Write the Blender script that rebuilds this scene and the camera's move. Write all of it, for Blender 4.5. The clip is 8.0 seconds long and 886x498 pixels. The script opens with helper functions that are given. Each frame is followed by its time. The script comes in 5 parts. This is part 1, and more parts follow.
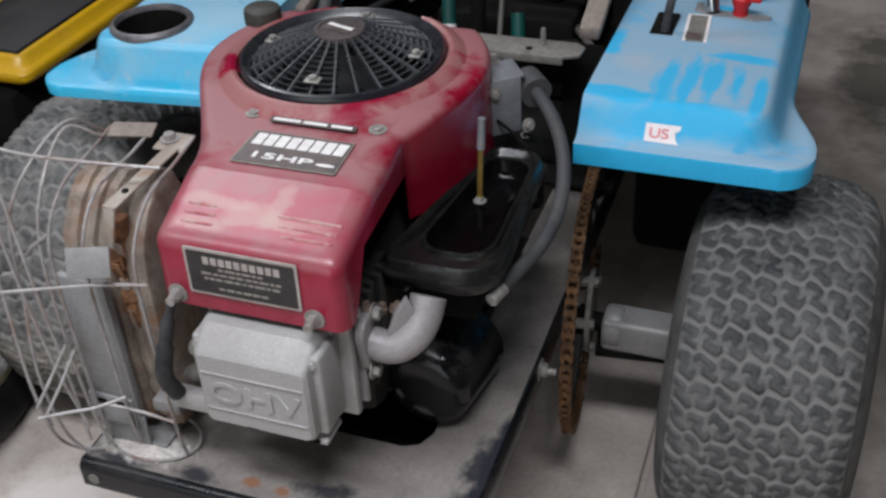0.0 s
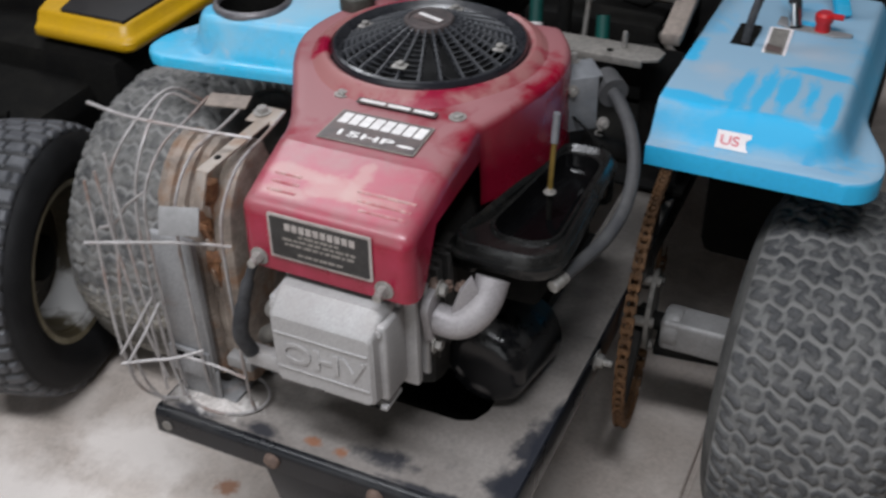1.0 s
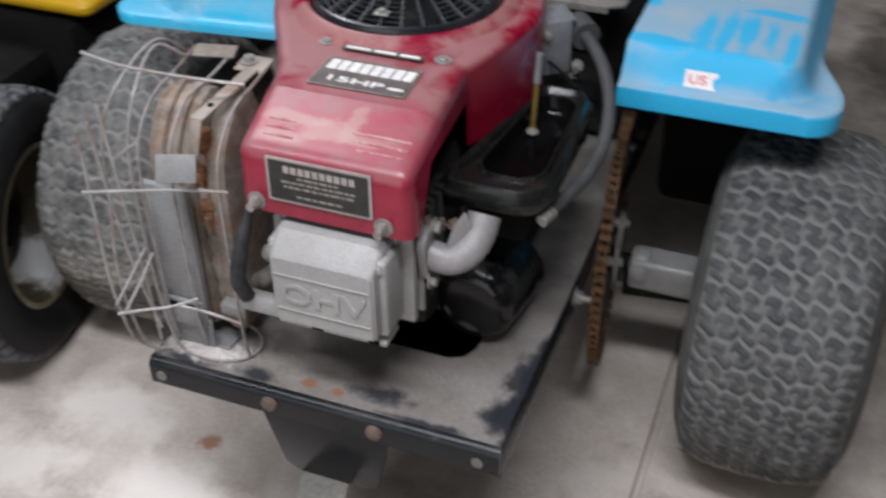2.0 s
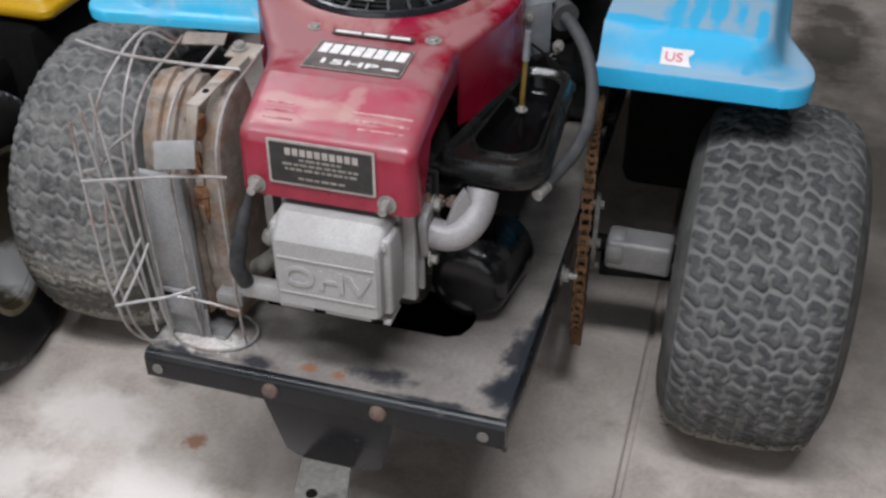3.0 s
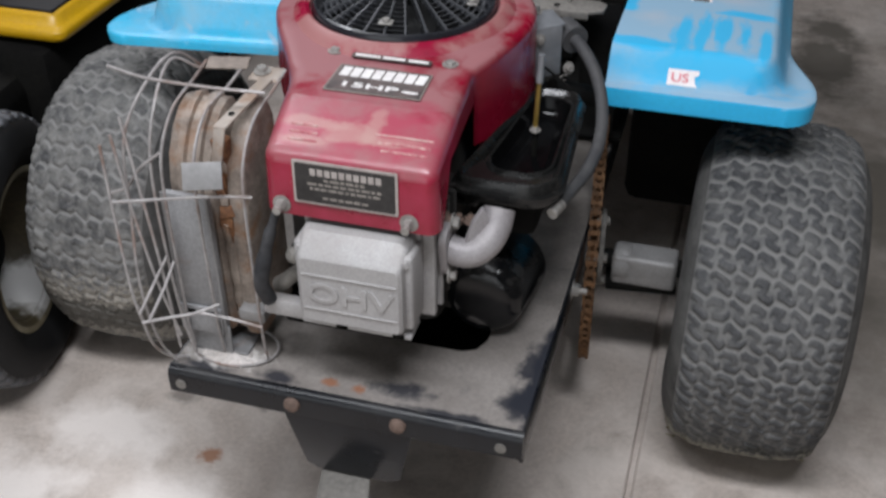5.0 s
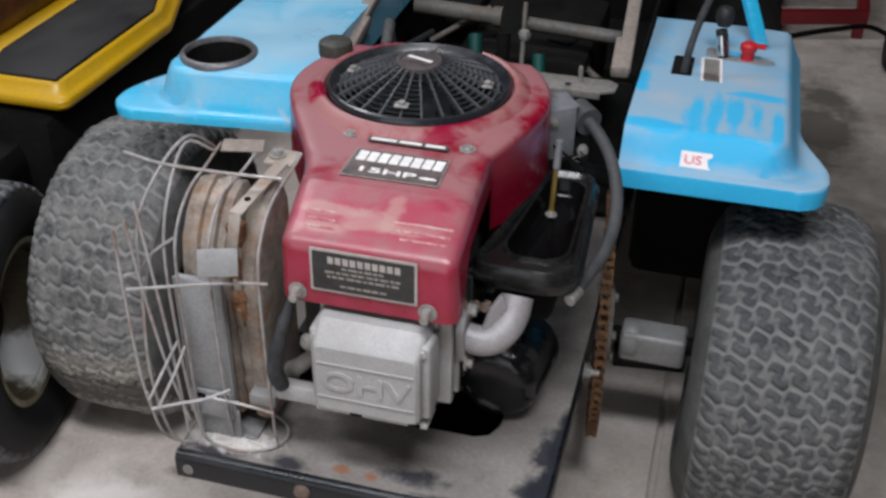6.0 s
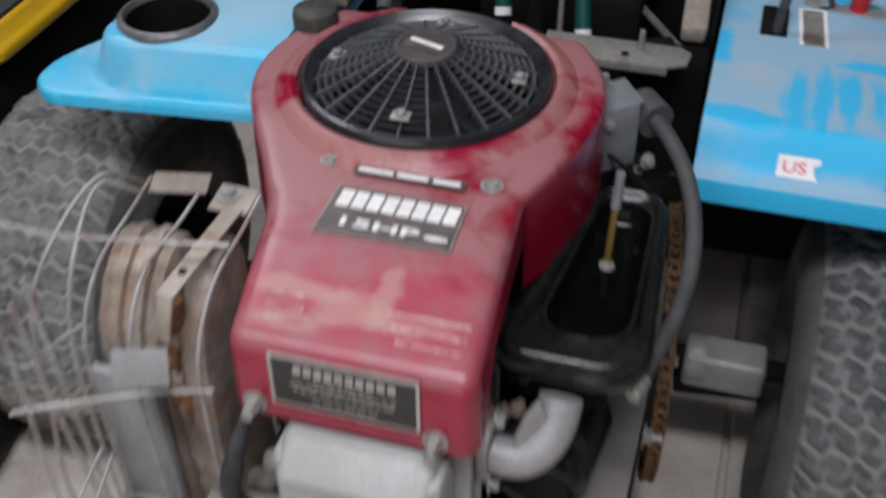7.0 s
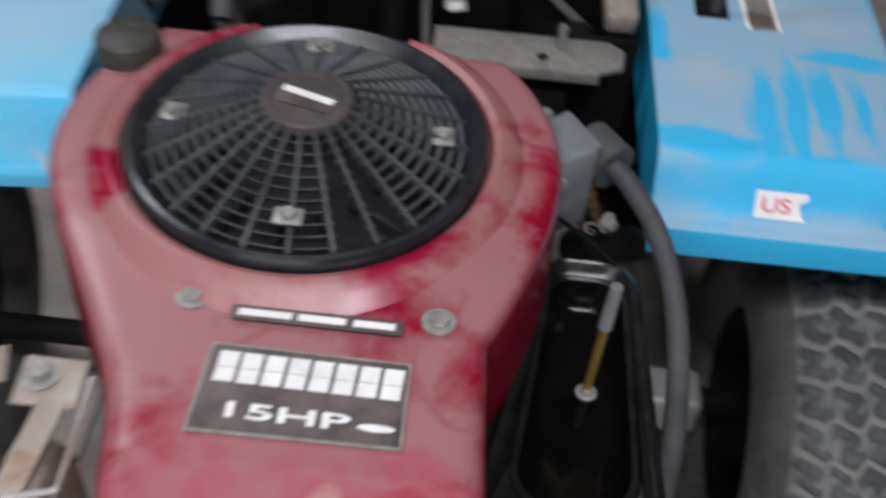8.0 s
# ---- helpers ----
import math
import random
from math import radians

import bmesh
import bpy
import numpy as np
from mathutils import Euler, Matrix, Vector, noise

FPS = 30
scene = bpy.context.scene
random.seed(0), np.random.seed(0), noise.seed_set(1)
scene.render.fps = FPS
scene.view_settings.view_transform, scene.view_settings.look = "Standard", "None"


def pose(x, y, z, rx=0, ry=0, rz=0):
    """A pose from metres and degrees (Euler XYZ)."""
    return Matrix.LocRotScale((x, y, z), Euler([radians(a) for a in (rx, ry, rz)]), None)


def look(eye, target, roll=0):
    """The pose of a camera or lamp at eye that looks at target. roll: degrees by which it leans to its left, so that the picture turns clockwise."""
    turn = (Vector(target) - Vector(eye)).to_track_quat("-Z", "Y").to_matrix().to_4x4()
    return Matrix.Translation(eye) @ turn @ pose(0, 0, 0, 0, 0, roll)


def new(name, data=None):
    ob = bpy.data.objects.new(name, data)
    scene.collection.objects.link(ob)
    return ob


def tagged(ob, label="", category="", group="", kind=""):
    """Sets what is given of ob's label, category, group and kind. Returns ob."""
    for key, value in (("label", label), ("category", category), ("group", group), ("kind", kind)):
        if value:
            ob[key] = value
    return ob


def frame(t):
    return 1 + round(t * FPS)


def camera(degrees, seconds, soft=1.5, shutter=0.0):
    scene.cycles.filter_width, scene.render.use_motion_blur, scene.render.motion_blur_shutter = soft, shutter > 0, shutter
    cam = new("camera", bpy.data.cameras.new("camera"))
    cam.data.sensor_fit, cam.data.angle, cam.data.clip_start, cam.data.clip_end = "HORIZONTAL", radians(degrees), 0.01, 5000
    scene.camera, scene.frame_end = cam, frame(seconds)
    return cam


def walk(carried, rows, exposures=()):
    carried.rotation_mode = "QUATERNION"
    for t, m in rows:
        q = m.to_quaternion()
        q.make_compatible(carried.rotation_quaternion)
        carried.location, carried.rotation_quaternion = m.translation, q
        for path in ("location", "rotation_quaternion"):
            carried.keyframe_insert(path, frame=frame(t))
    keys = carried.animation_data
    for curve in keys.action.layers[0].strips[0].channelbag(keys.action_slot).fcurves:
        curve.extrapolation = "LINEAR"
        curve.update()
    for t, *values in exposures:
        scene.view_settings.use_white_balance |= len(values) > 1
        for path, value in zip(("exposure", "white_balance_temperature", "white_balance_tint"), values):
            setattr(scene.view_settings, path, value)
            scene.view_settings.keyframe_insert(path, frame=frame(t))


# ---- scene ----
cam = camera(44.0, 8.0, soft=2.6, shutter=0.7)
PATH = [
    (0, (0.441, -0.884, 1.085), (-0.148, 0.627, -0.086), -3.4),
    (0.5, (0.447, -0.903, 1.097), (-0.172, 0.594, -0.075), -4.2),
    (1, (0.463, -0.925, 1.104), (-0.248, 0.531, -0.068), -1.7),
    (1.5, (0.478, -0.945, 1.098), (-0.268, 0.489, -0.08), -1.8),
    (2, (0.425, -0.991, 1.097), (-0.153, 0.492, -0.114), -0.9),
    (2.2, (0.4, -1.014, 1.105), (-0.098, 0.503, -0.1), -0.8),
    (3.3, (0.369, -1.048, 1.072), (-0.086, 0.492, -0.119), -0.9),
    (3.5, (0.362, -1.058, 1.085), (-0.085, 0.477, -0.116), -1.4),
    (4, (0.357, -1.068, 1.087), (-0.079, 0.474, -0.11), -0.8),
    (4.2, (0.356, -1.071, 1.085), (-0.083, 0.474, -0.108), -1.1),
    (5.3, (0.351, -1.071, 1.113), (-0.103, 0.507, -0.029), -0.1),
    (5.5, (0.343, -1.067, 1.121), (-0.107, 0.533, 0.009), -0.1),
    (6, (0.314, -1.049, 1.124), (-0.119, 0.563, 0.022), 0.6),
    (6.5, (0.272, -0.945, 1.105), (-0.188, 0.621, -0.051), -0.2),
    (7, (0.234, -0.719, 1.081), (-0.208, 0.734, -0.22), -0.9),
    (7.5, (0.161, -0.579, 1.058), (-0.217, 0.878, -0.258), -0.6),
    (8, (0.094, -0.461, 1.022), (0.065, 0.918, -0.426), 5.2),
]
EXPOSURES = [(0, -0.1), (1.5, 0.0), (3.5, 0.08), (5.5, 0.06), (6.5, 0.0), (7, -0.12), (7.5, -0.2), (8, -0.08)]
walk(cam, [(t, look(eye, target, roll)) for t, eye, target, roll in PATH], exposures=EXPOSURES)

# ---- light ----
world = bpy.data.worlds.new("world")
scene.world = world
world.use_nodes = True
world.node_tree.nodes["Background"].inputs["Color"].default_value = (0.62, 0.66, 0.72, 1)
world.node_tree.nodes["Background"].inputs["Strength"].default_value = 0.005


def tube_lamp(x, y, z, sx, sy, watts, colour):
    data = bpy.data.lights.new("ceiling_lamp", "AREA")
    data.shape, data.size, data.size_y, data.energy, data.color = "RECTANGLE", sx, sy, watts, colour
    ob = new("ceiling_lamp", data)
    ob.matrix_basis = pose(x, y, z)
    return ob


COOL = (0.915, 0.94, 1.0)
tube_lamp(0.30, -0.98, 2.42, 1.2, 0.3, 49, COOL)
tube_lamp(-0.95, -1.3, 2.42, 1.2, 0.3, 20, COOL)
tube_lamp(-1.32, 1.0, 2.42, 0.9, 0.6, 25, COOL)
# unseen fill lamp added behind the camera, for the front faces and the floor
fill_light = bpy.data.lights.new("front_fill", "AREA")
fill_light.shape, fill_light.size, fill_light.size_y, fill_light.energy, fill_light.color = "RECTANGLE", 2.6, 1.7, 25, (0.93, 0.965, 1.0)
new("front_fill", fill_light).matrix_basis = pose(-0.60, -3.43, 1.15, 90)

# ---- helpers for building ----
ORIGIN = {}


def root(name, x, y, z, label, category, group="", kind=""):
    ob = new(name)
    ob.empty_display_size = 0.05
    ob.location = (x, y, z)
    ORIGIN[ob] = Vector((x, y, z))
    return tagged(ob, label, category, group, kind)


def finish(bm, name, material, angle=38):
    bmesh.ops.recalc_face_normals(bm, faces=bm.faces[:])
    me = bpy.data.meshes.new(name)
    bm.to_mesh(me)
    bm.free()
    me.materials.append(material)
    me.polygons.foreach_set("use_smooth", [True] * len(me.polygons))
    me.set_sharp_from_angle(angle=radians(angle))
    return me


def part(name, bm, material, parent, label="", angle=38):
    me = finish(bm, name, material, angle)
    o = ORIGIN[parent]
    me.transform(Matrix.Translation(-o))
    ob = new(name, me)
    ob.parent = parent
    ORIGIN[ob] = o
    return tagged(ob, label)


def solid(name, bm, material, label, category="", kind="", group=""):
    """A thing or piece of the setting made of one mesh."""
    ob = new(name, finish(bm, name, material))
    ORIGIN[ob] = Vector((0, 0, 0))
    return tagged(ob, label, category, group, kind)


def B():
    return bmesh.new()


def box(bm, c, s, bev=0.0, m=None, seg=2):
    r = bmesh.ops.create_cube(bm, size=1.0)
    vs = r["verts"]
    mm = Matrix.Translation(c) @ (m or Matrix()) @ Matrix.Diagonal((*s, 1))
    bmesh.ops.transform(bm, matrix=mm, verts=vs)
    if bev:
        es = list({e for v in vs for e in v.link_edges})
        bmesh.ops.bevel(bm, geom=es, offset=bev, segments=seg, profile=0.5, affect="EDGES")
    return bm


def prism(bm, poly, z0, z1, bev=0.0, m=None, seg=2):
    """An extruded outline, given in the plane z, with bevelled edges."""
    vs = [bm.verts.new((x, y, z0)) for x, y in poly]
    f = bm.faces.new(vs)
    r = bmesh.ops.extrude_face_region(bm, geom=[f])
    up = [v for v in r["geom"] if isinstance(v, bmesh.types.BMVert)]
    for v in up:
        v.co.z = z1
    allv = vs + up
    if bev:
        es = list({e for v in allv for e in v.link_edges})
        rr = bmesh.ops.bevel(bm, geom=es, offset=bev, segments=seg, profile=0.5, affect="EDGES")
        allv = list({v for f in rr["faces"] for v in f.verts} | {v for v in allv if v.is_valid})
    if m:
        bmesh.ops.transform(bm, matrix=m, verts=allv)
    return bm


def smooth(pts, k=6, closed=False):
    """A smooth curve through the points."""
    p = [Vector(q) for q in pts]
    n = len(p)
    out = []
    last = n if closed else n - 1
    for i in range(last):
        a = p[(i - 1) % n] if closed or i else p[0] * 2 - p[1]
        b, c = p[i], p[(i + 1) % n]
        d = p[(i + 2) % n] if closed or i + 2 < n else c * 2 - b
        for j in range(k):
            t = j / k
            out.append(0.5 * ((2 * b) + (c - a) * t + (2 * a - 5 * b + 4 * c - d) * t * t + (3 * b - a - 3 * c + d) * t ** 3))
    if not closed:
        out.append(p[-1])
    return out


def sweep(bm, pts, r, n=8, closed=False, caps=True):
    """A round bar along the points; r is a radius or one radius for each point."""
    p = [Vector(q) for q in pts]
    m = len(p)
    rs = r if isinstance(r, (list, tuple)) else [r] * m
    rings, side = [], None
    for i in range(m):
        a = p[(i - 1) % m] if closed or i else p[0]
        b = p[(i + 1) % m] if closed or i < m - 1 else p[-1]
        d = (b - a).normalized()
        if side is None:
            side = d.orthogonal().normalized()
        side = (side - d * side.dot(d)).normalized()
        up = d.cross(side)
        rings.append([bm.verts.new(p[i] + (side * math.cos(q) + up * math.sin(q)) * rs[i]) for q in (2 * math.pi * k / n for k in range(n))])
    for i in range(m if closed else m - 1):
        a, b = rings[i], rings[(i + 1) % m]
        for k in range(n):
            bm.faces.new((a[k], a[(k + 1) % n], b[(k + 1) % n], b[k]))
    if caps and not closed:
        bm.faces.new(rings[0][::-1])
        bm.faces.new(rings[-1])
    return bm


def rod(bm, a, b, r, n=12, r2=None):
    return sweep(bm, [a, b], [r, r if r2 is None else r2], n)


def lathe(bm, prof, n, m=None, closed=False):
    """Turns the profile (radius, height) round z, then moves it by m."""
    m = m or Matrix()
    rings = []
    for r, h in prof:
        if r < 1e-6:
            rings.append([bm.verts.new(m @ Vector((0, 0, h)))])
        else:
            rings.append([bm.verts.new(m @ Vector((r * math.cos(q), r * math.sin(q), h))) for q in (2 * math.pi * k / n for k in range(n))])
    pairs = list(zip(rings, rings[1:])) + ([(rings[-1], rings[0])] if closed else [])
    for a, b in pairs:
        for k in range(n):
            k2 = (k + 1) % n
            if len(a) == 1 and len(b) == 1:
                continue
            if len(a) == 1:
                bm.faces.new((a[0], b[k2], b[k]))
            elif len(b) == 1:
                bm.faces.new((a[k], a[k2], b[0]))
            else:
                bm.faces.new((a[k], a[k2], b[k2], b[k]))
    return bm


def rounded(x0, y0, x1, y1, r, n=5):
    """The outline of a rectangle with round corners."""
    out = []
    for cx, cy, a in ((x1 - r, y1 - r, 0), (x0 + r, y1 - r, 90), (x0 + r, y0 + r, 180), (x1 - r, y0 + r, 270)):
        for i in range(n + 1):
            q = radians(a + 90 * i / n)
            out.append((cx + r * math.cos(q), cy + r * math.sin(q)))
    return out


def loft(bm, loops, cap0=False, cap1=False, closed=True):
    rows = [[bm.verts.new(q) for q in lp] for lp in loops]
    n = len(rows[0])
    for a, b in zip(rows, rows[1:]):
        for k in range(n if closed else n - 1):
            bm.faces.new((a[k], a[(k + 1) % n], b[(k + 1) % n], b[k]))
    if cap0:
        bm.faces.new(rows[0][::-1])
    if cap1:
        bm.faces.new(rows[-1])
    return bm


def bolt_head(bm, p, direction, r=0.006, h=0.005, washer=True):
    d = Vector(direction).normalized()
    m = Matrix.Translation(p) @ d.to_track_quat("Z", "Y").to_matrix().to_4x4()
    if washer:
        lathe(bm, [(0, 0), (r * 1.55, 0), (r * 1.55, 0.0012), (0, 0.0012)], 16, m)
    lathe(bm, [(0, 0.001), (r, 0.001), (r, h * 0.8), (r * 0.86, h), (0, h)], 6, m)
    return bm


# ---- materials ----
def material(name, c1, c2, scale=20.0, rough=0.6, metal=0.0, bump=0.0, fine=160.0, grain=0.25, dust=None, rust=None, contrast=0.16, up_dust=True, spots=(), spec=0.5, dust_rough=0.88, groove=None):
    """Two colours mixed by a broad noise, a fine grain over them, bumps, and on top
    dust (colour, share, size) or rust (colour, share, size) in patches."""
    m = bpy.data.materials.new(name)
    m.use_nodes = True
    nt = m.node_tree
    N, L = nt.nodes, nt.links
    bsdf = N["Principled BSDF"]
    bsdf.inputs["Metallic"].default_value = metal
    bsdf.inputs["Specular IOR Level"].default_value = spec
    tc = N.new("ShaderNodeTexCoord")

    def noise_at(s, detail=5.0, dist=0.0):
        q = N.new("ShaderNodeTexNoise")
        q.inputs["Scale"].default_value, q.inputs["Detail"].default_value = s, detail
        q.inputs["Roughness"].default_value, q.inputs["Distortion"].default_value = 0.62, dist
        L.new(tc.outputs["Object"], q.inputs["Vector"])
        return q.outputs["Fac"]

    def ramp(fac, lo, hi):
        q = N.new("ShaderNodeMapRange")
        q.inputs["From Min"].default_value, q.inputs["From Max"].default_value = lo, hi
        q.clamp = True
        L.new(fac, q.inputs["Value"])
        return q.outputs["Result"]

    def mixed(fac, a, b, kind="MIX"):
        q = N.new("ShaderNodeMix")
        q.data_type, q.blend_type = "RGBA", kind
        for sock, v in ((0, fac), (6, a), (7, b)):
            if isinstance(v, (int, float)):
                q.inputs[sock].default_value = v
            elif isinstance(v, tuple):
                q.inputs[sock].default_value = (*v, 1)
            else:
                L.new(v, q.inputs[sock])
        return q.outputs[2]

    def arith(op, a, b):
        q = N.new("ShaderNodeMath")
        q.operation, q.use_clamp = op, True
        for i, v in ((0, a), (1, b)):
            if isinstance(v, (int, float)):
                q.inputs[i].default_value = v
            else:
                L.new(v, q.inputs[i])
        return q.outputs[0]

    broad = noise_at(scale)
    col = mixed(ramp(broad, 0.5 - contrast, 0.5 + contrast), c1, c2)
    grainy = noise_at(fine, 3.0)
    g = N.new("ShaderNodeMapRange")
    g.inputs["To Min"].default_value, g.inputs["To Max"].default_value = 1 - grain, 1 + grain
    g.inputs["From Min"].default_value, g.inputs["From Max"].default_value = 0.3, 0.7
    L.new(grainy, g.inputs["Value"])
    gc = N.new("ShaderNodeCombineColor")
    for k in range(3):
        L.new(g.outputs["Result"], gc.inputs[k])
    col = mixed(1.0, col, gc.outputs[0], "MULTIPLY")
    ro = None
    for layer, settles in ((rust, False), (dust, True)):
        if not layer:
            continue
        lc, share, size = layer[:3]
        soft = layer[3] if len(layer) > 3 else 0.1
        f = noise_at(size, 6.0, 0.4)
        f = ramp(f, 0.5 - (share - 0.5) * 0.6 - soft, 0.5 - (share - 0.5) * 0.6 + soft)
        if settles and up_dust:
            geo = N.new("ShaderNodeNewGeometry")
            sep = N.new("ShaderNodeSeparateXYZ")
            L.new(geo.outputs["Normal"], sep.inputs[0])
            f = arith("MULTIPLY", f, ramp(sep.outputs[2], 0.15, 0.85))
        f = arith("MULTIPLY", f, layer[4] if len(layer) > 4 else 0.85)
        col = mixed(f, col, lc)
        ro = f if ro is None else arith("MAXIMUM", ro, f)
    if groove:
        # colour of the moulded grooves, by relief height: settled dust, near-black on block tread
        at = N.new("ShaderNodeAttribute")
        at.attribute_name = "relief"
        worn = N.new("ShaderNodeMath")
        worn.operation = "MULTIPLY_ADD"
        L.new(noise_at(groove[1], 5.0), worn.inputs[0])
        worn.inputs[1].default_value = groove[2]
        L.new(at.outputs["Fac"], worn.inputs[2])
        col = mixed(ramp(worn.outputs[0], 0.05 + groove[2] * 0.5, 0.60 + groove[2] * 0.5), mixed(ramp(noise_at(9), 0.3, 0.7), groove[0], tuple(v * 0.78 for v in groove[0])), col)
    for colour, size, places, *more in spots:
        soft = more[0] if more else 0.34
        upright = len(more) > 3
        ragged = noise_at(size, 4.0)
        if len(more) > 1:
            mp = N.new("ShaderNodeMapping")
            mp.inputs["Scale"].default_value = more[1]
            L.new(tc.outputs["Object"], mp.inputs["Vector"])
            L.new(mp.outputs["Vector"], ragged.node.inputs["Vector"])
        for x, y, rx, ry in places:
            q = N.new("ShaderNodeVectorMath")
            q.operation = "SUBTRACT"
            q.inputs[1].default_value = (0, x, y) if upright else (x, y, 0)
            L.new(tc.outputs["Object"], q.inputs[0])
            w = N.new("ShaderNodeVectorMath")
            w.operation = "MULTIPLY"
            w.inputs[1].default_value = (0, 1 / rx, 1 / ry) if upright else (1 / rx, 1 / ry, 0)
            L.new(q.outputs[0], w.inputs[0])
            ln = N.new("ShaderNodeVectorMath")
            ln.operation = "LENGTH"
            L.new(w.outputs[0], ln.inputs[0])
            sm = N.new("ShaderNodeMath")
            sm.operation = "MULTIPLY_ADD"
            L.new(ragged, sm.inputs[0])
            sm.inputs[1].default_value = 2.4
            L.new(ln.outputs["Value"], sm.inputs[2])
            col = mixed(arith("MULTIPLY", ramp(sm.outputs[0], 2.07 + soft, 2.07 - soft), more[2] if len(more) > 2 else 0.9), col, colour)
    L.new(col, bsdf.inputs["Base Color"])
    rr = N.new("ShaderNodeMapRange")
    rr.inputs["To Min"].default_value, rr.inputs["To Max"].default_value = max(0.05, rough - 0.08), min(1.0, rough + 0.12)
    L.new(broad, rr.inputs["Value"])
    rough_out = rr.outputs["Result"]
    if ro is not None:
        q = N.new("ShaderNodeMix")
        L.new(ro, q.inputs[0])
        L.new(rough_out, q.inputs[2])
        q.inputs[3].default_value = dust_rough
        rough_out = q.outputs[0]
    L.new(rough_out, bsdf.inputs["Roughness"])
    if bump:
        b = N.new("ShaderNodeBump")
        b.inputs["Strength"].default_value, b.inputs["Distance"].default_value = 0.6, bump
        L.new(grainy, b.inputs["Height"])
        L.new(b.outputs["Normal"], bsdf.inputs["Normal"])
    return m


M_RED = material("red_paint", (0.26, 0.0045, 0.024), (0.20, 0.0035, 0.018), 9, 0.26, dust=((0.305, 0.145, 0.150), 0.64, 15, 0.07, 0.80), bump=0.0002, grain=0.08, dust_rough=0.5,
                 spots=(((0.35, 0.020, 0.060), 30, ((0.022, -0.145, 0.11, 0.046),), 0.5, (1, 1, 1), 0.8),
                        ((0.42, 0.24, 0.215), 55, ((-0.026, -0.142, 0.034, 0.010), (0.008, -0.150, 0.032, 0.016), (0.028, -0.134, 0.008, 0.022), (0.046, -0.154, 0.030, 0.007), (-0.028, -0.166, 0.03, 0.008)), 0.3, (0.6, 1, 1), 0.6)))
M_RIB = material("scuffed_red_rib", (0.50, 0.33, 0.30), (0.38, 0.10, 0.12), 60, 0.5, grain=0.15, contrast=0.08)
M_RED_CLEAN = material("rubbed_red_paint", (0.27, 0.0045, 0.032), (0.21, 0.0035, 0.024), 9, 0.26, dust=((0.32, 0.165, 0.152), 0.56, 15, 0.07, 0.75), up_dust=False, bump=0.0002, grain=0.08, dust_rough=0.5)
coat = M_RED.node_tree.nodes["Principled BSDF"].inputs
coat["Coat Weight"].default_value, coat["Coat Roughness"].default_value = 0.22, 0.2
M_BLUE = material("blue_paint", (0.022, 0.43, 0.71), (0.03, 0.48, 0.75), 8, 0.22, dust=((0.27, 0.50, 0.63), 0.44, 9, 0.16, 0.8), grain=0.06, rust=((0.50, 0.44, 0.47), 0.22, 30, 0.06, 0.6),
                  # Pale spots put the ceiling's reflection on the fender's back into the paint.
                  spots=(((0.30, 0.455, 0.56), 10, ((-0.24, 0.0, 0.17, 0.10), (-0.24, 0.22, 0.22, 0.22)), 0.6, (1, 1, 1), 0.62),))
M_BLUE_DUSTY = material("dusty_blue_paint", (0.012, 0.38, 0.68), (0.018, 0.42, 0.72), 8, 0.38, dust=((0.27, 0.395, 0.50), 0.78, 10, 0.12, 0.9), grain=0.06,
                        spots=(((0.014, 0.40, 0.70), 34, ((0.276, 0.0, 0.012, 0.055), (0.300, -0.005, 0.009, 0.06), (0.322, 0.005, 0.010, 0.05), (0.347, 0.0, 0.008, 0.05), (0.372, -0.01, 0.008, 0.04)), 0.28, (1.6, 0.45, 1)),
                               ((0.014, 0.40, 0.70), 30, ((0.22, -0.045, 0.045, 0.016), (0.30, -0.06, 0.11, 0.018), (0.205, 0.08, 0.010, 0.035), (0.31, 0.2, 0.03, 0.012), (0.35, 0.07, 0.03, 0.012)), 0.3, (0.5, 1.4, 1)),
                               ((0.40, 0.42, 0.46), 40, ((0.24, 0.03, 0.02, 0.02), (0.33, 0.12, 0.03, 0.02)), 0.7, (1, 1, 1), 0.5)))
M_FAN = material("black_plastic", (0.011, 0.0118, 0.015), (0.019, 0.0205, 0.025), 30, 0.15, dust=((0.055, 0.054, 0.055), 0.42, 18, 0.2, 0.5), grain=0.15)
M_SLAT = material("dusty_black_slats", (0.024, 0.0255, 0.030), (0.045, 0.047, 0.052), 40, 0.4, grain=0.2, dust=((0.085, 0.085, 0.087), 0.45, 24, 0.15, 0.6))
M_LOUVRE = material("black_louvres", (0.042, 0.0445, 0.050), (0.070, 0.073, 0.079), 40, 0.36, grain=0.2, dust=((0.075, 0.074, 0.075), 0.42, 24, 0.15, 0.5))
M_TRAY = material("black_moulded_plastic", (0.006, 0.0062, 0.0062), (0.012, 0.012, 0.0115), 25, 0.20, spec=0.36, dust=((0.030, 0.0285, 0.0255), 0.36, 22, 0.14, 0.5), dust_rough=0.6, up_dust=False)
M_ALU = material("cast_aluminium", (0.345, 0.335, 0.333), (0.405, 0.395, 0.390), 22, 0.55, 0.2, bump=0.0003, fine=420, grain=0.12, dust=((0.34, 0.31, 0.29), 0.5, 25, 0.15, 0.6))
M_PIPE = material("cast_intake_metal", (0.27, 0.252, 0.256), (0.33, 0.31, 0.312), 25, 0.5, 0.25, bump=0.0004, fine=400, grain=0.12)
M_ZINC = material("galvanised_steel", (0.27, 0.28, 0.295), (0.20, 0.208, 0.222), 40, 0.45, 0.4, grain=0.15)
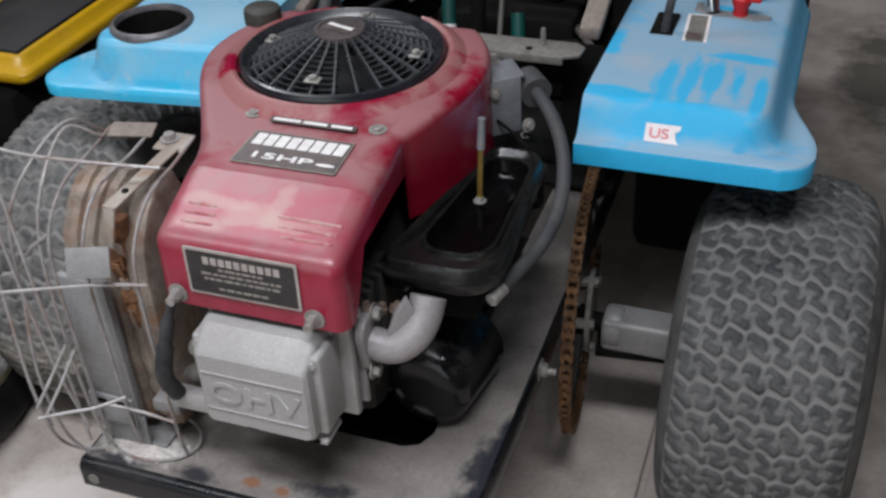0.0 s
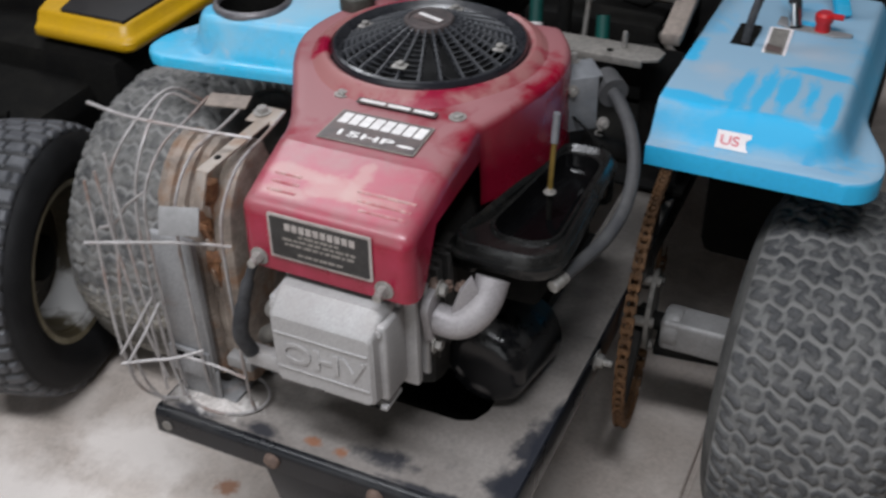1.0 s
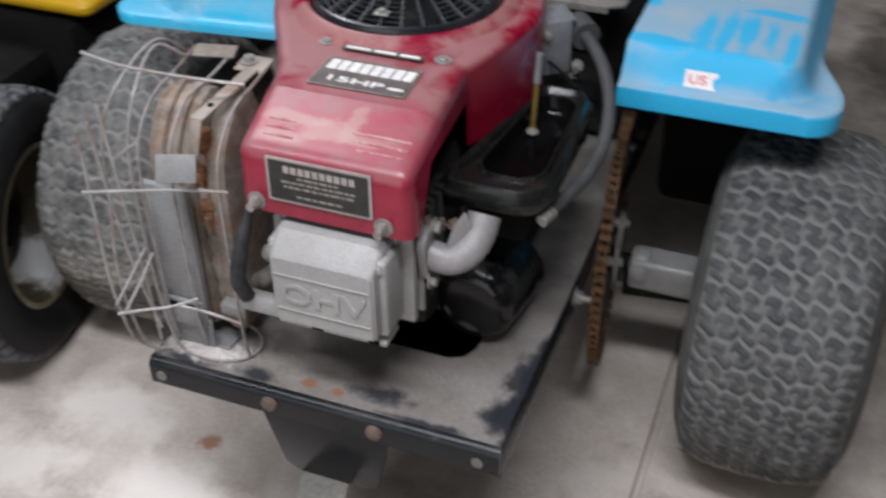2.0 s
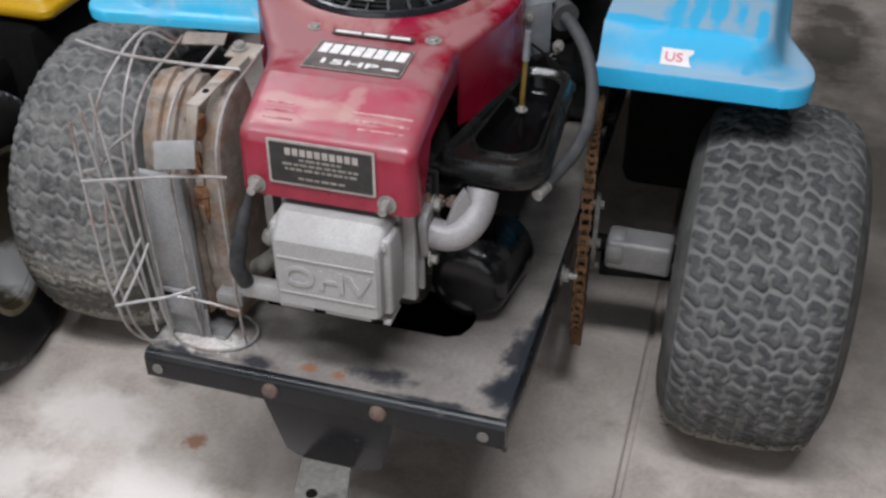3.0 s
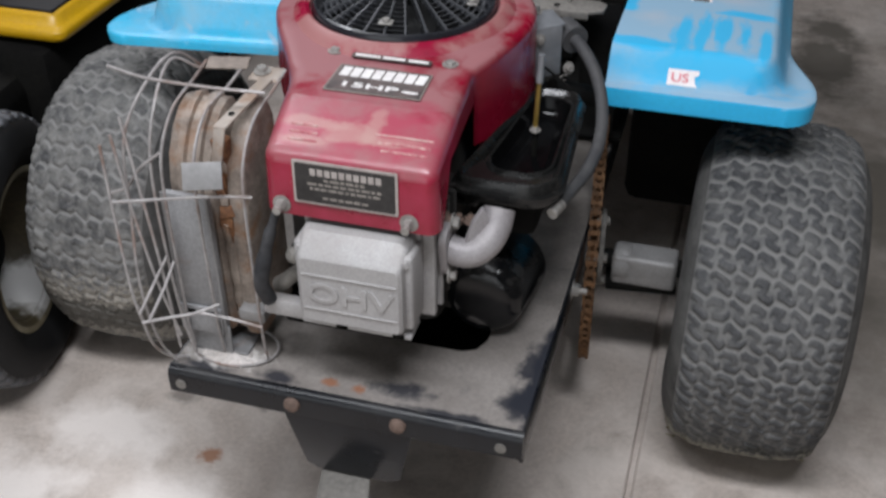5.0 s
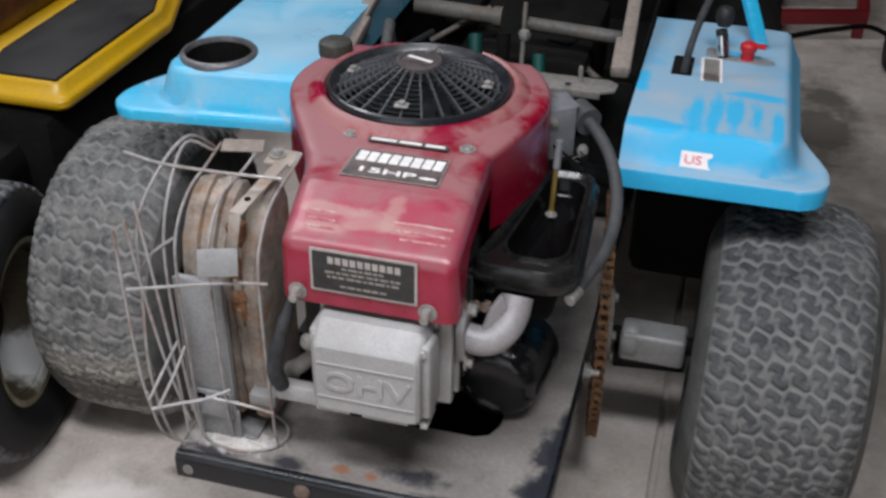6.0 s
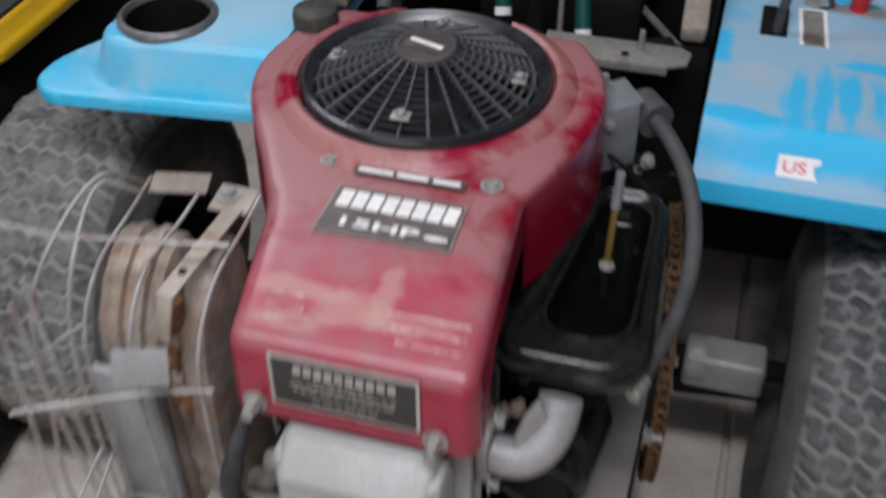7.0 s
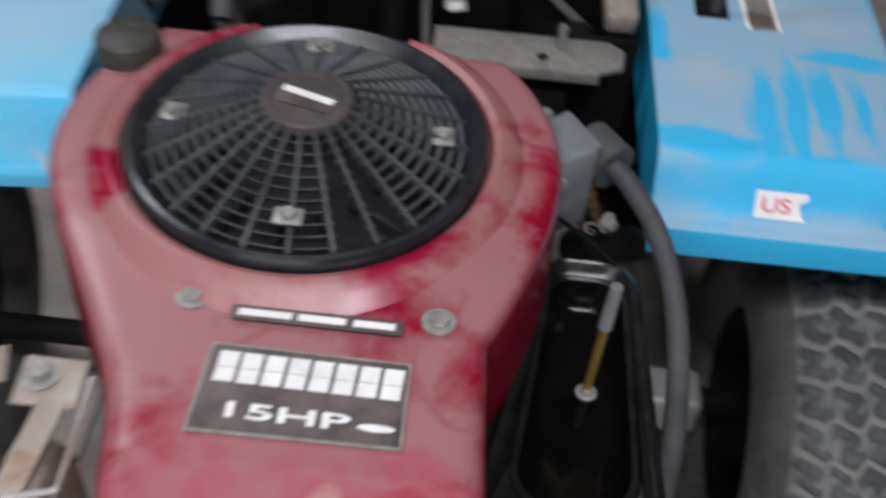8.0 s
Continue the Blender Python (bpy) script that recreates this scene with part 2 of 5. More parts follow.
M_BOLT = material("zinc_bolt", (0.38, 0.365, 0.34), (0.25, 0.235, 0.22), 90, 0.5, 0.45, grain=0.2)
M_FRAME = material("dusty_black_steel", (0.185, 0.165, 0.15), (0.26, 0.236, 0.217), 16, 0.7, 0.1, bump=0.0008, fine=200, grain=0.12, rust=((0.05, 0.05, 0.054), 0.10, 30, 0.1, 0.7),
                   spots=(((0.012, 0.014, 0.022), 42, ((-0.067, -0.462, 0.022, 0.010), (0.064, -0.446, 0.034, 0.013), (0.183, -0.37, 0.012, 0.03), (0.180, -0.43, 0.018, 0.03), (0.12, -0.468, 0.05, 0.006), (-0.15, -0.465, 0.03, 0.007))),
                          # Brown-black spots join oily grime and the tray's shade in one colour.
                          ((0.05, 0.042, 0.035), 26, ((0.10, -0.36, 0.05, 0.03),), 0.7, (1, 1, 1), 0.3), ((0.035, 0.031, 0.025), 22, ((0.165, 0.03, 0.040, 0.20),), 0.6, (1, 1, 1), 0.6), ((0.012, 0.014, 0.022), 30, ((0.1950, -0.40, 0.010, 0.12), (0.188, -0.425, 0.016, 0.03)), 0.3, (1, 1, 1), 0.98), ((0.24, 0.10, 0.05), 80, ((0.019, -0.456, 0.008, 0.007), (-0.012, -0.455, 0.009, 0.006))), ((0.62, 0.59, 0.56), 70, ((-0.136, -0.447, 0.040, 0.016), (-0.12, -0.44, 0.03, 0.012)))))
M_BLACK = material("black_steel", (0.003, 0.0036, 0.0055), (0.006, 0.0072, 0.010), 18, 0.27, 0.0, grain=0.25, spec=0.38, rust=((0.10, 0.095, 0.09), 0.13, 55, 0.05, 0.7), dust=((0.10, 0.095, 0.09), 0.3, 20, 0.15, 0.4))
# Grime, and the shade of holes, gaps and under-fender parts, in one near-black.
M_DARK = material("grimy_shaded_steel", (0.0035, 0.0035, 0.0035), (0.008, 0.0076, 0.0065), 14, 0.8, 0.0, grain=0.3, spec=0.12, dust=((0.014, 0.013, 0.011), 0.30, 15, 0.12, 0.6))
M_TYRE_WALL = material("dusty_tyre_wall", (0.040, 0.039, 0.0375), (0.075, 0.073, 0.070), 18, 0.9, fine=230, grain=0.25, up_dust=False, dust=((0.13, 0.126, 0.12), 0.44, 26, 0.15, 0.7))
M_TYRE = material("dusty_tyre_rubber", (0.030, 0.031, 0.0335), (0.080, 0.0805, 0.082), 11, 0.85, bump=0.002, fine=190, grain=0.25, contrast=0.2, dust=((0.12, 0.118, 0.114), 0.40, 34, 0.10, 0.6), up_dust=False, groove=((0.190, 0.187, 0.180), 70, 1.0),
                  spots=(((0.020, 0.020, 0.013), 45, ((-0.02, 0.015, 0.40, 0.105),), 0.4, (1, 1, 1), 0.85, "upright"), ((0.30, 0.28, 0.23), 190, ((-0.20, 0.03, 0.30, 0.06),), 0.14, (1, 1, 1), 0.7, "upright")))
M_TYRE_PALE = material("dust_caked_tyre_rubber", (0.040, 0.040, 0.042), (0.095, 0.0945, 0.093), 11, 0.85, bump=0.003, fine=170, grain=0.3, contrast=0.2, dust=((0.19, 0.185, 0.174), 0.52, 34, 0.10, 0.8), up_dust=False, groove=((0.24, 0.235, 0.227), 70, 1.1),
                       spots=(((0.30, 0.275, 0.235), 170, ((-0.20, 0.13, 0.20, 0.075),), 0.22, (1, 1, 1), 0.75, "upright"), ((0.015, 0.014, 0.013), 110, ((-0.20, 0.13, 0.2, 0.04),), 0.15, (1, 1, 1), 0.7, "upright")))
M_TYRE2 = material("black_tyre_rubber", (0.007, 0.007, 0.0075), (0.014, 0.014, 0.0145), 20, 0.6, spec=0.2, bump=0.0006, fine=260, grain=0.2)
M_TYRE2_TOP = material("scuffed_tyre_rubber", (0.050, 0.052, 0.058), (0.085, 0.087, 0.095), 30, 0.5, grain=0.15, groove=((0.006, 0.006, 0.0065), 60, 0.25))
# The tray's own plastic, given a blacker colour inside the well.
M_WELL = material("blacker_well_plastic", (0.0025, 0.0025, 0.0028), (0.004, 0.004, 0.0042), 25, 0.14, spec=0.16, grain=0.15)
M_FILTER = material("gloss_black_can", (0.003, 0.0034, 0.004), (0.006, 0.0062, 0.007), 20, 0.14, grain=0.15, spec=0.35, dust=((0.07, 0.065, 0.06), 0.45, 30, 0.15, 0.6))
M_CHAIN = material("rusty_chain", (0.19, 0.095, 0.04), (0.09, 0.048, 0.024), 70, 0.7, 0.35, bump=0.0006, fine=500, grain=0.4)
M_HUB = material("bare_grey_steel", (0.31, 0.302, 0.298), (0.24, 0.234, 0.228), 18, 0.5, 0.25, bump=0.0004, fine=300, grain=0.12, rust=((0.22, 0.15, 0.10), 0.12, 26, 0.1, 0.5))
M_HOSE = material("grey_rubber_hose", (0.048, 0.048, 0.051), (0.074, 0.073, 0.073), 30, 0.65, grain=0.12, spec=0.3)
M_HUBTOP = material("dusty_fan_hub", (0.075, 0.058, 0.056), (0.04, 0.034, 0.034), 60, 0.7, grain=0.2)
M_GROMMET = material("grey_plastic_ring", (0.10, 0.097, 0.105), (0.16, 0.152, 0.158), 40, 0.32, 0.2, grain=0.15)
M_CAP = material("dusty_black_cap", (0.028, 0.028, 0.023), (0.055, 0.054, 0.045), 40, 0.55, grain=0.2)
M_BOOT = material("dull_rubber_boot", (0.03, 0.031, 0.034), (0.055, 0.055, 0.058), 40, 0.7, grain=0.2, spec=0.25)
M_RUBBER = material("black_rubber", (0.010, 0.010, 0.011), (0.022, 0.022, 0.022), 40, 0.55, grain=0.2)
M_MUFF = material("heat_stained_steel", (0.34, 0.285, 0.24), (0.21, 0.172, 0.145), 26, 0.55, 0.25, bump=0.0008, fine=260, grain=0.2, contrast=0.12, rust=((0.25, 0.125, 0.06), 0.36, 22, 0.07, 0.75), dust=((0.42, 0.37, 0.33), 0.42, 30, 0.08, 0.6))
M_SHIELD = material("dull_steel_sheet", (0.31, 0.31, 0.315), (0.235, 0.233, 0.235), 16, 0.5, 0.3, bump=0.0005, fine=300, grain=0.15, rust=((0.25, 0.14, 0.09), 0.18, 16, 0.08, 0.6))
M_RUST = material("rust", (0.27, 0.125, 0.055), (0.12, 0.055, 0.03), 50, 0.9, bump=0.002, fine=260, grain=0.4)
M_RUSTBOLT = material("browned_bolt", (0.17, 0.115, 0.09), (0.11, 0.075, 0.06), 60, 0.8, grain=0.25)
M_WIRE = material("weathered_wire", (0.42, 0.40, 0.395), (0.30, 0.28, 0.27), 30, 0.5, 0.35, grain=0.15, rust=((0.22, 0.12, 0.08), 0.34, 12, 0.08, 0.8))
M_STRAP = material("pale_scaled_steel", (0.40, 0.36, 0.325), (0.28, 0.22, 0.175), 40, 0.6, 0.15, grain=0.15, rust=((0.24, 0.13, 0.07), 0.28, 45, 0.08, 0.7))
M_TIN = material("grey_tin", (0.265, 0.26, 0.257), (0.215, 0.21, 0.208), 30, 0.55, 0.1, grain=0.1)
M_BROWN = material("dusty_brown_steel", (0.20, 0.165, 0.14), (0.25, 0.208, 0.18), 18, 0.75, grain=0.2, rust=((0.10, 0.06, 0.04), 0.2, 25, 0.08, 0.6))
M_GREY = material("dusty_grey_steel", (0.20, 0.186, 0.168), (0.145, 0.137, 0.124), 18, 0.7, 0.1, grain=0.2, rust=((0.05, 0.045, 0.04), 0.2, 22, 0.06, 0.7))
M_TUBE = material("grimy_tube_steel", (0.085, 0.080, 0.074), (0.13, 0.122, 0.11), 26, 0.6, 0.1, grain=0.25, rust=((0.13, 0.08, 0.045), 0.36, 30, 0.1, 0.6))
M_GREEN = material("green_plastic", (0.004, 0.075, 0.062), (0.005, 0.05, 0.042), 20, 0.4, grain=0.1)
M_YELLOW = material("yellow_paint", (0.60, 0.345, 0.008), (0.52, 0.285, 0.007), 8, 0.30, grain=0.06, dust=((0.45, 0.31, 0.08), 0.35, 10, 0.2, 0.35))
M_MAT = material("dusty_black_mat", (0.009, 0.0085, 0.009), (0.022, 0.0205, 0.021), 7, 0.55, grain=0.2, spec=0.3, dust=((0.045, 0.04, 0.036), 0.35, 9, 0.2, 0.5))
M_SEAT = material("worn_brown_vinyl", (0.13, 0.042, 0.012), (0.045, 0.016, 0.008), 9, 0.4, grain=0.2)
# Brown mixes stain with fender shade; the white spot is the lit lower barrel.
M_WHEEL = material("stained_shaded_wheel_paint", (0.045, 0.034, 0.018), (0.085, 0.068, 0.035), 12, 0.6, grain=0.2,
                   spots=(((0.72, 0.71, 0.69), 10, ((-0.292, 0.080, 0.060, 0.056),), 0.2, (1, 1, 1), 0.95, "upright"),))
# Stain, and the dark of the deep dish, put into the disc's colour.
M_RIMDARK = material("brown_stained_shaded_disc", (0.022, 0.015, 0.010), (0.06, 0.042, 0.022), 12, 0.6, grain=0.2)
M_CREAM = material("stained_white_rim", (0.30, 0.27, 0.19), (0.13, 0.105, 0.06), 18, 0.6, grain=0.12)
M_LABEL = material("black_label", (0.016, 0.015, 0.015), (0.03, 0.028, 0.027), 40, 0.45, dust=((0.25, 0.17, 0.155), 0.48, 22, 0.2, 0.5))
M_PRINT = material("white_print", (0.78, 0.76, 0.74), (0.66, 0.63, 0.62), 60, 0.5, grain=0.06)
M_BADGE = material("faded_black_badge", (0.020, 0.019, 0.020), (0.055, 0.050, 0.050), 40, 0.30, spec=0.6, grain=0.2, dust=((0.25, 0.17, 0.155), 0.48, 30, 0.2, 0.5))
M_PRINT_DIM = material("faded_print", (0.30, 0.27, 0.24), (0.2, 0.18, 0.16), 90, 0.6, grain=0.15)
M_BORDER = material("pale_print", (0.44, 0.40, 0.37), (0.34, 0.30, 0.28), 60, 0.5, grain=0.1)
M_STICKER = material("white_sticker", (0.80, 0.76, 0.76), (0.72, 0.66, 0.66), 60, 0.5, grain=0.04)
M_PINK = material("red_print", (0.62, 0.14, 0.17), (0.72, 0.38, 0.40), 120, 0.5, grain=0.05)
M_REDP = material("red_plastic", (0.55, 0.012, 0.015), (0.48, 0.012, 0.015), 20, 0.35, grain=0.06)
M_REDF = material("red_frame_paint", (0.18, 0.010, 0.014), (0.13, 0.008, 0.011), 14, 0.4, grain=0.1)
M_BRASS = material("brass_stud", (0.42, 0.28, 0.06), (0.20, 0.14, 0.05), 45, 0.4, 0.7, grain=0.15)
M_CHROME = material("chrome", (0.72, 0.72, 0.72), (0.6, 0.6, 0.6), 20, 0.16, 1.0, grain=0.05)
M_CLIPPINGS = material("dry_grass", (0.30, 0.25, 0.13), (0.13, 0.115, 0.05), 90, 0.9, grain=0.3)
M_POWDER = material("white_residue", (0.62, 0.58, 0.55), (0.46, 0.42, 0.39), 70, 0.95, bump=0.002, fine=300, grain=0.2)
# Dirt, and the deep shade behind pipe and filter, darken this casting.
M_HEAD = material("dirty_shaded_casting", (0.035, 0.032, 0.029), (0.016, 0.0145, 0.013), 25, 0.8, 0.1, bump=0.001, fine=300, grain=0.25)
M_WALL = material("grey_wall", (0.06, 0.06, 0.058), (0.05, 0.05, 0.048), 2, 0.9, grain=0.08)
M_CEIL = material("pale_ceiling", (0.15, 0.15, 0.147), (0.13, 0.13, 0.127), 2, 0.9, grain=0.05)


def concrete():
    return material("dirty_concrete", (0.555, 0.485, 0.435), (0.425, 0.367, 0.325), 4.5, 0.85, bump=0.0012, fine=140, grain=0.12, contrast=0.2,
                    rust=((0.22, 0.19, 0.163), 0.32, 6.0, 0.10, 0.58), dust=((0.67, 0.605, 0.555), 0.46, 11.0, 0.09, 0.55),
                    # Besides small marks, broad spots darken the floor beyond the right fender.
                    spots=(((0.09, 0.08, 0.068), 60, ((-0.33, -0.06, 0.022, 0.016), (-0.21, -0.05, 0.012, 0.008), (0.52, -0.30, 0.014, 0.012), (0.30, -0.46, 0.012, 0.014)), 0.5, (1, 1, 1), 0.6), ((0.34, 0.17, 0.10), 50, ((-0.241, -0.158, 0.017, 0.015), (0.46, -0.23, 0.012, 0.012))), ((0.10, 0.09, 0.075), 9, ((0.57, 1.32, 0.08, 0.26), (0.66, 0.75, 0.08, 0.2))), ((0.15, 0.132, 0.108), 6, ((0.85, 0.75, 0.36, 0.55), (0.55, 0.55, 0.15, 0.3)), 0.8, (1, 1, 1), 0.88), ((0.79, 0.73, 0.685), 15, ((-0.40, -0.15, 0.10, 0.05), (-0.25, -0.25, 0.09, 0.05), (-0.50, -0.28, 0.12, 0.06), (0.05, -0.25, 0.12, 0.05), (-0.16, -0.34, 0.10, 0.05), (-0.34, -0.40, 0.14, 0.05), (0.02, -0.46, 0.12, 0.05), (0.34, -0.40, 0.08, 0.06)), 0.42, (1, 1, 1), 0.85)))


M_FLOOR = concrete()

# ---- the room ----
X0, X1, Y0, Y1, ZC, JOINT = -3.2, 3.0, -3.4, 4.2, 2.5, 0.314
bm = B()
box(bm, ((X0 + JOINT - 0.004) / 2, (Y0 + Y1) / 2, -0.05), (JOINT - 0.004 - X0, Y1 - Y0, 0.1), 0.003, seg=1)
box(bm, ((X1 + JOINT + 0.004) / 2, (Y0 + Y1) / 2, -0.05), (X1 - JOINT - 0.004, Y1 - Y0, 0.1), 0.003, seg=1)
box(bm, (JOINT, (Y0 + Y1) / 2, -0.055), (0.02, Y1 - Y0, 0.088))
solid("floor", bm, M_FLOOR, "stained bare concrete garage floor with a saw-cut joint", "floor", "structure")
for nm, c, s in (("wall_north", (0, Y1 + 0.06, ZC / 2), (X1 - X0 + 0.24, 0.12, ZC)), 
                 ("wall_west", (X0 - 0.06, 0.4, ZC / 2), (0.12, Y1 - Y0, ZC)), ("wall_east", (X1 + 0.06, 0.4, ZC / 2), (0.12, Y1 - Y0, ZC))):
    solid(nm, box(B(), c, s), M_WALL, "plain grey garage wall", "wall", "structure")
# opening added for the fill lamp; no doorway is known here
DX0, DX1, DZ = -2.0, 0.8, 2.1
bm = box(B(), ((X0 + DX0) / 2 - 0.06, Y0 - 0.06, ZC / 2), (DX0 - X0 + 0.12, 0.12, ZC))
box(bm, ((X1 + DX1) / 2 + 0.06, Y0 - 0.06, ZC / 2), (X1 - DX1 + 0.12, 0.12, ZC))
box(bm, ((DX0 + DX1) / 2, Y0 - 0.06, (ZC + DZ) / 2), (DX1 - DX0, 0.12, ZC - DZ))
solid("wall_south", bm, M_WALL, "grey garage wall with an opening added for the fill lamp", "wall", "structure")
solid("ceiling", box(B(), (-0.1, 0.4, ZC + 0.06), (X1 - X0 + 0.24, Y1 - Y0 + 0.24, 0.12)), M_CEIL, "plain pale garage ceiling", "ceiling", "structure")


# ---- wheels ----
def turn_x(c):
    """Maps z, the axis of a lathe, to the wheel's axle along x."""
    return Matrix.Translation(c) @ Matrix.Rotation(radians(90), 4, "Y")


def section(R, b, n, u):
    """Radius of a round-shouldered tyre at u, from -1 to 1 across it."""
    return R - b + b * np.clip(1 - np.abs(u) ** n, 0, 1) ** (1 / n)


def tyre_mesh(c, R, half, rim_r, b, n):
    """The carcass of a tyre round an axle along x, flattened a little where it stands."""
    side = [(rim_r, -half * 0.72), (rim_r + 0.012, -half * 0.84)]
    for k in range(25):
        w = -0.5 * math.pi + 0.5 * math.pi * k / 24
        x = -abs(math.sin(w)) ** (2 / n)
        side.append((float(section(R, b, n, x)) - 0.0085, half * x))
    side = [q for k, q in enumerate(side) if k < 2 or q[0] > rim_r + 0.02]
    prof = side + [(r, -h) for r, h in side[-2::-1]]
    bm = lathe(B(), prof, 96, turn_x(c))
    return bm


def bulge(z, low, deep=0.16, tall=0.055):
    """How much wider a soft tyre is near the ground."""
    return deep * np.exp(-(np.clip(z - low, 0, None) / tall) ** 2)


def flatten(bm, c, R, squash):
    low = c[2] - R + squash
    for v in bm.verts:
        v.co.x += (v.co.x - c[0]) * float(bulge(v.co.z, low))
        if v.co.z < low:
            v.co.z = low + (v.co.z - low) * 0.02
    return bm


def z_lugs(g, f, fill=0.58):
    """Relief of one Z-shaped turf lug; g across and f along, each from 0 to 1."""
    def slab(v, lo, hi, w):
        return np.clip((v - lo) / w + 0.5, 0, 1) * np.clip((hi - v) / w + 0.5, 0, 1)
    top = slab(g, 0.01, 0.74, 0.12) * slab(f, 0.13, 0.40, 0.10)
    low = slab(g, 0.26, 0.99, 0.12) * slab(f, 0.60, 0.87, 0.10)
    mid = 0.72 * slab(g + 0.5 * (f - 0.5), 0.36, 0.64, 0.14) * slab(f, 0.25, 0.75, 0.12)
    web = slab(f, 0.10, 0.90, 0.10)
    return web * fill + (1 - fill * web) * np.maximum(np.maximum(top, low), mid)


def brick_lugs(g, f):
    """Relief of one rectangular block."""
    def slab(v, lo, hi, w):
        return np.clip((v - lo) / w + 0.5, 0, 1) * np.clip((hi - v) / w + 0.5, 0, 1)
    return slab(g + 0.16 * np.abs(f - 0.5), 0.10, 0.96, 0.10) * slab(f, 0.17, 0.83, 0.16)


def moulded_tread(parent, name, c, R, half, rows, cols, lug, rng, mat, reach, shift, wave, worn, shape, ragged, squash, b, n):
    """The tread as one moulded sheet: lugs in rows round the tyre, the rows waved or shifted like bricks."""
    ns, nv = cols * 16, rows * 20
    S, V = np.meshgrid(np.linspace(0, cols, ns + 1), np.arange(nv) / 20.0)
    ph = [rng.uniform(0, 6.28) for _ in range(8)]
    turn = 2 * np.pi / rows
    wob = ragged * (np.sin(2.3 * S + 5 * np.sin(3 * turn * V + ph[0]) + ph[1]) + np.sin(4.1 * S + ph[2] + 9 * np.sin(5 * turn * V + ph[3])))
    wob2 = ragged * (np.sin(3.7 * S + 11 * np.sin(4 * turn * V + ph[4])) + np.sin(1.7 * S + 23 * np.sin(2 * turn * V + ph[5])))
    saw = (S + 0.15) % 1.0
    saw = np.where(saw < 0.30, 1 - 2 * saw / 0.30, -1 + 2 * (saw - 0.30) / 0.70)
    VV = V - wave * saw + wob + 40
    row = np.floor(VV)
    SS = S + shift * (row % 2) + wob2
    col = np.floor(SS)
    tab = np.array([rng.uniform(*worn) for _ in range(997)])
    wear = tab[((row.astype(int) % rows) * 31 + col.astype(int) * 7) % 997]
    tone = tab[((row.astype(int) % rows) * 17 + col.astype(int) * 53 + 5) % 997]
    h = shape(SS - col, VV - row)
    u = -reach + 2 * reach * S / cols
    a = np.abs(u)
    edge = np.clip((reach - a) / 0.05, 0, 1)
    h = h * edge
    ground = section(R, b, n, u) - 0.006
    r = ground + lug * h * wear
    r[:, 0] -= 0.012
    r[:, -1] -= 0.012
    q = V * turn
    X = c[0] + u * half
    Y = c[1] + r * np.cos(q)
    Z = c[2] + r * np.sin(q)
    low = c[2] - R + squash
    X = X + (X - c[0]) * bulge(Z, low)
    Z = np.where(Z < low, low + (Z - low) * 0.02, Z)
    o = ORIGIN[parent]
    co = np.stack([X - o.x, Y - o.y, Z - o.z], -1).reshape(-1, 3)
    i, j = np.meshgrid(np.arange(nv), np.arange(ns), indexing="ij")
    n1 = ns + 1
    quads = np.stack([i * n1 + j, i * n1 + j + 1, ((i + 1) % nv) * n1 + j + 1, ((i + 1) % nv) * n1 + j], -1).reshape(-1, 4)
    me = bpy.data.meshes.new(name)
    me.from_pydata(co.tolist(), [], quads.tolist())
    me.materials.append(mat)
    me.polygons.foreach_set("use_smooth", [True] * len(me.polygons))
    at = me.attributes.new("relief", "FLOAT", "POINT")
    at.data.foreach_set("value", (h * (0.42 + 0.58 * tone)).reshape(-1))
    me.flip_normals()
    ob = new(name, me)
    ob.parent = parent
    ORIGIN[ob] = o
    return tagged(ob)


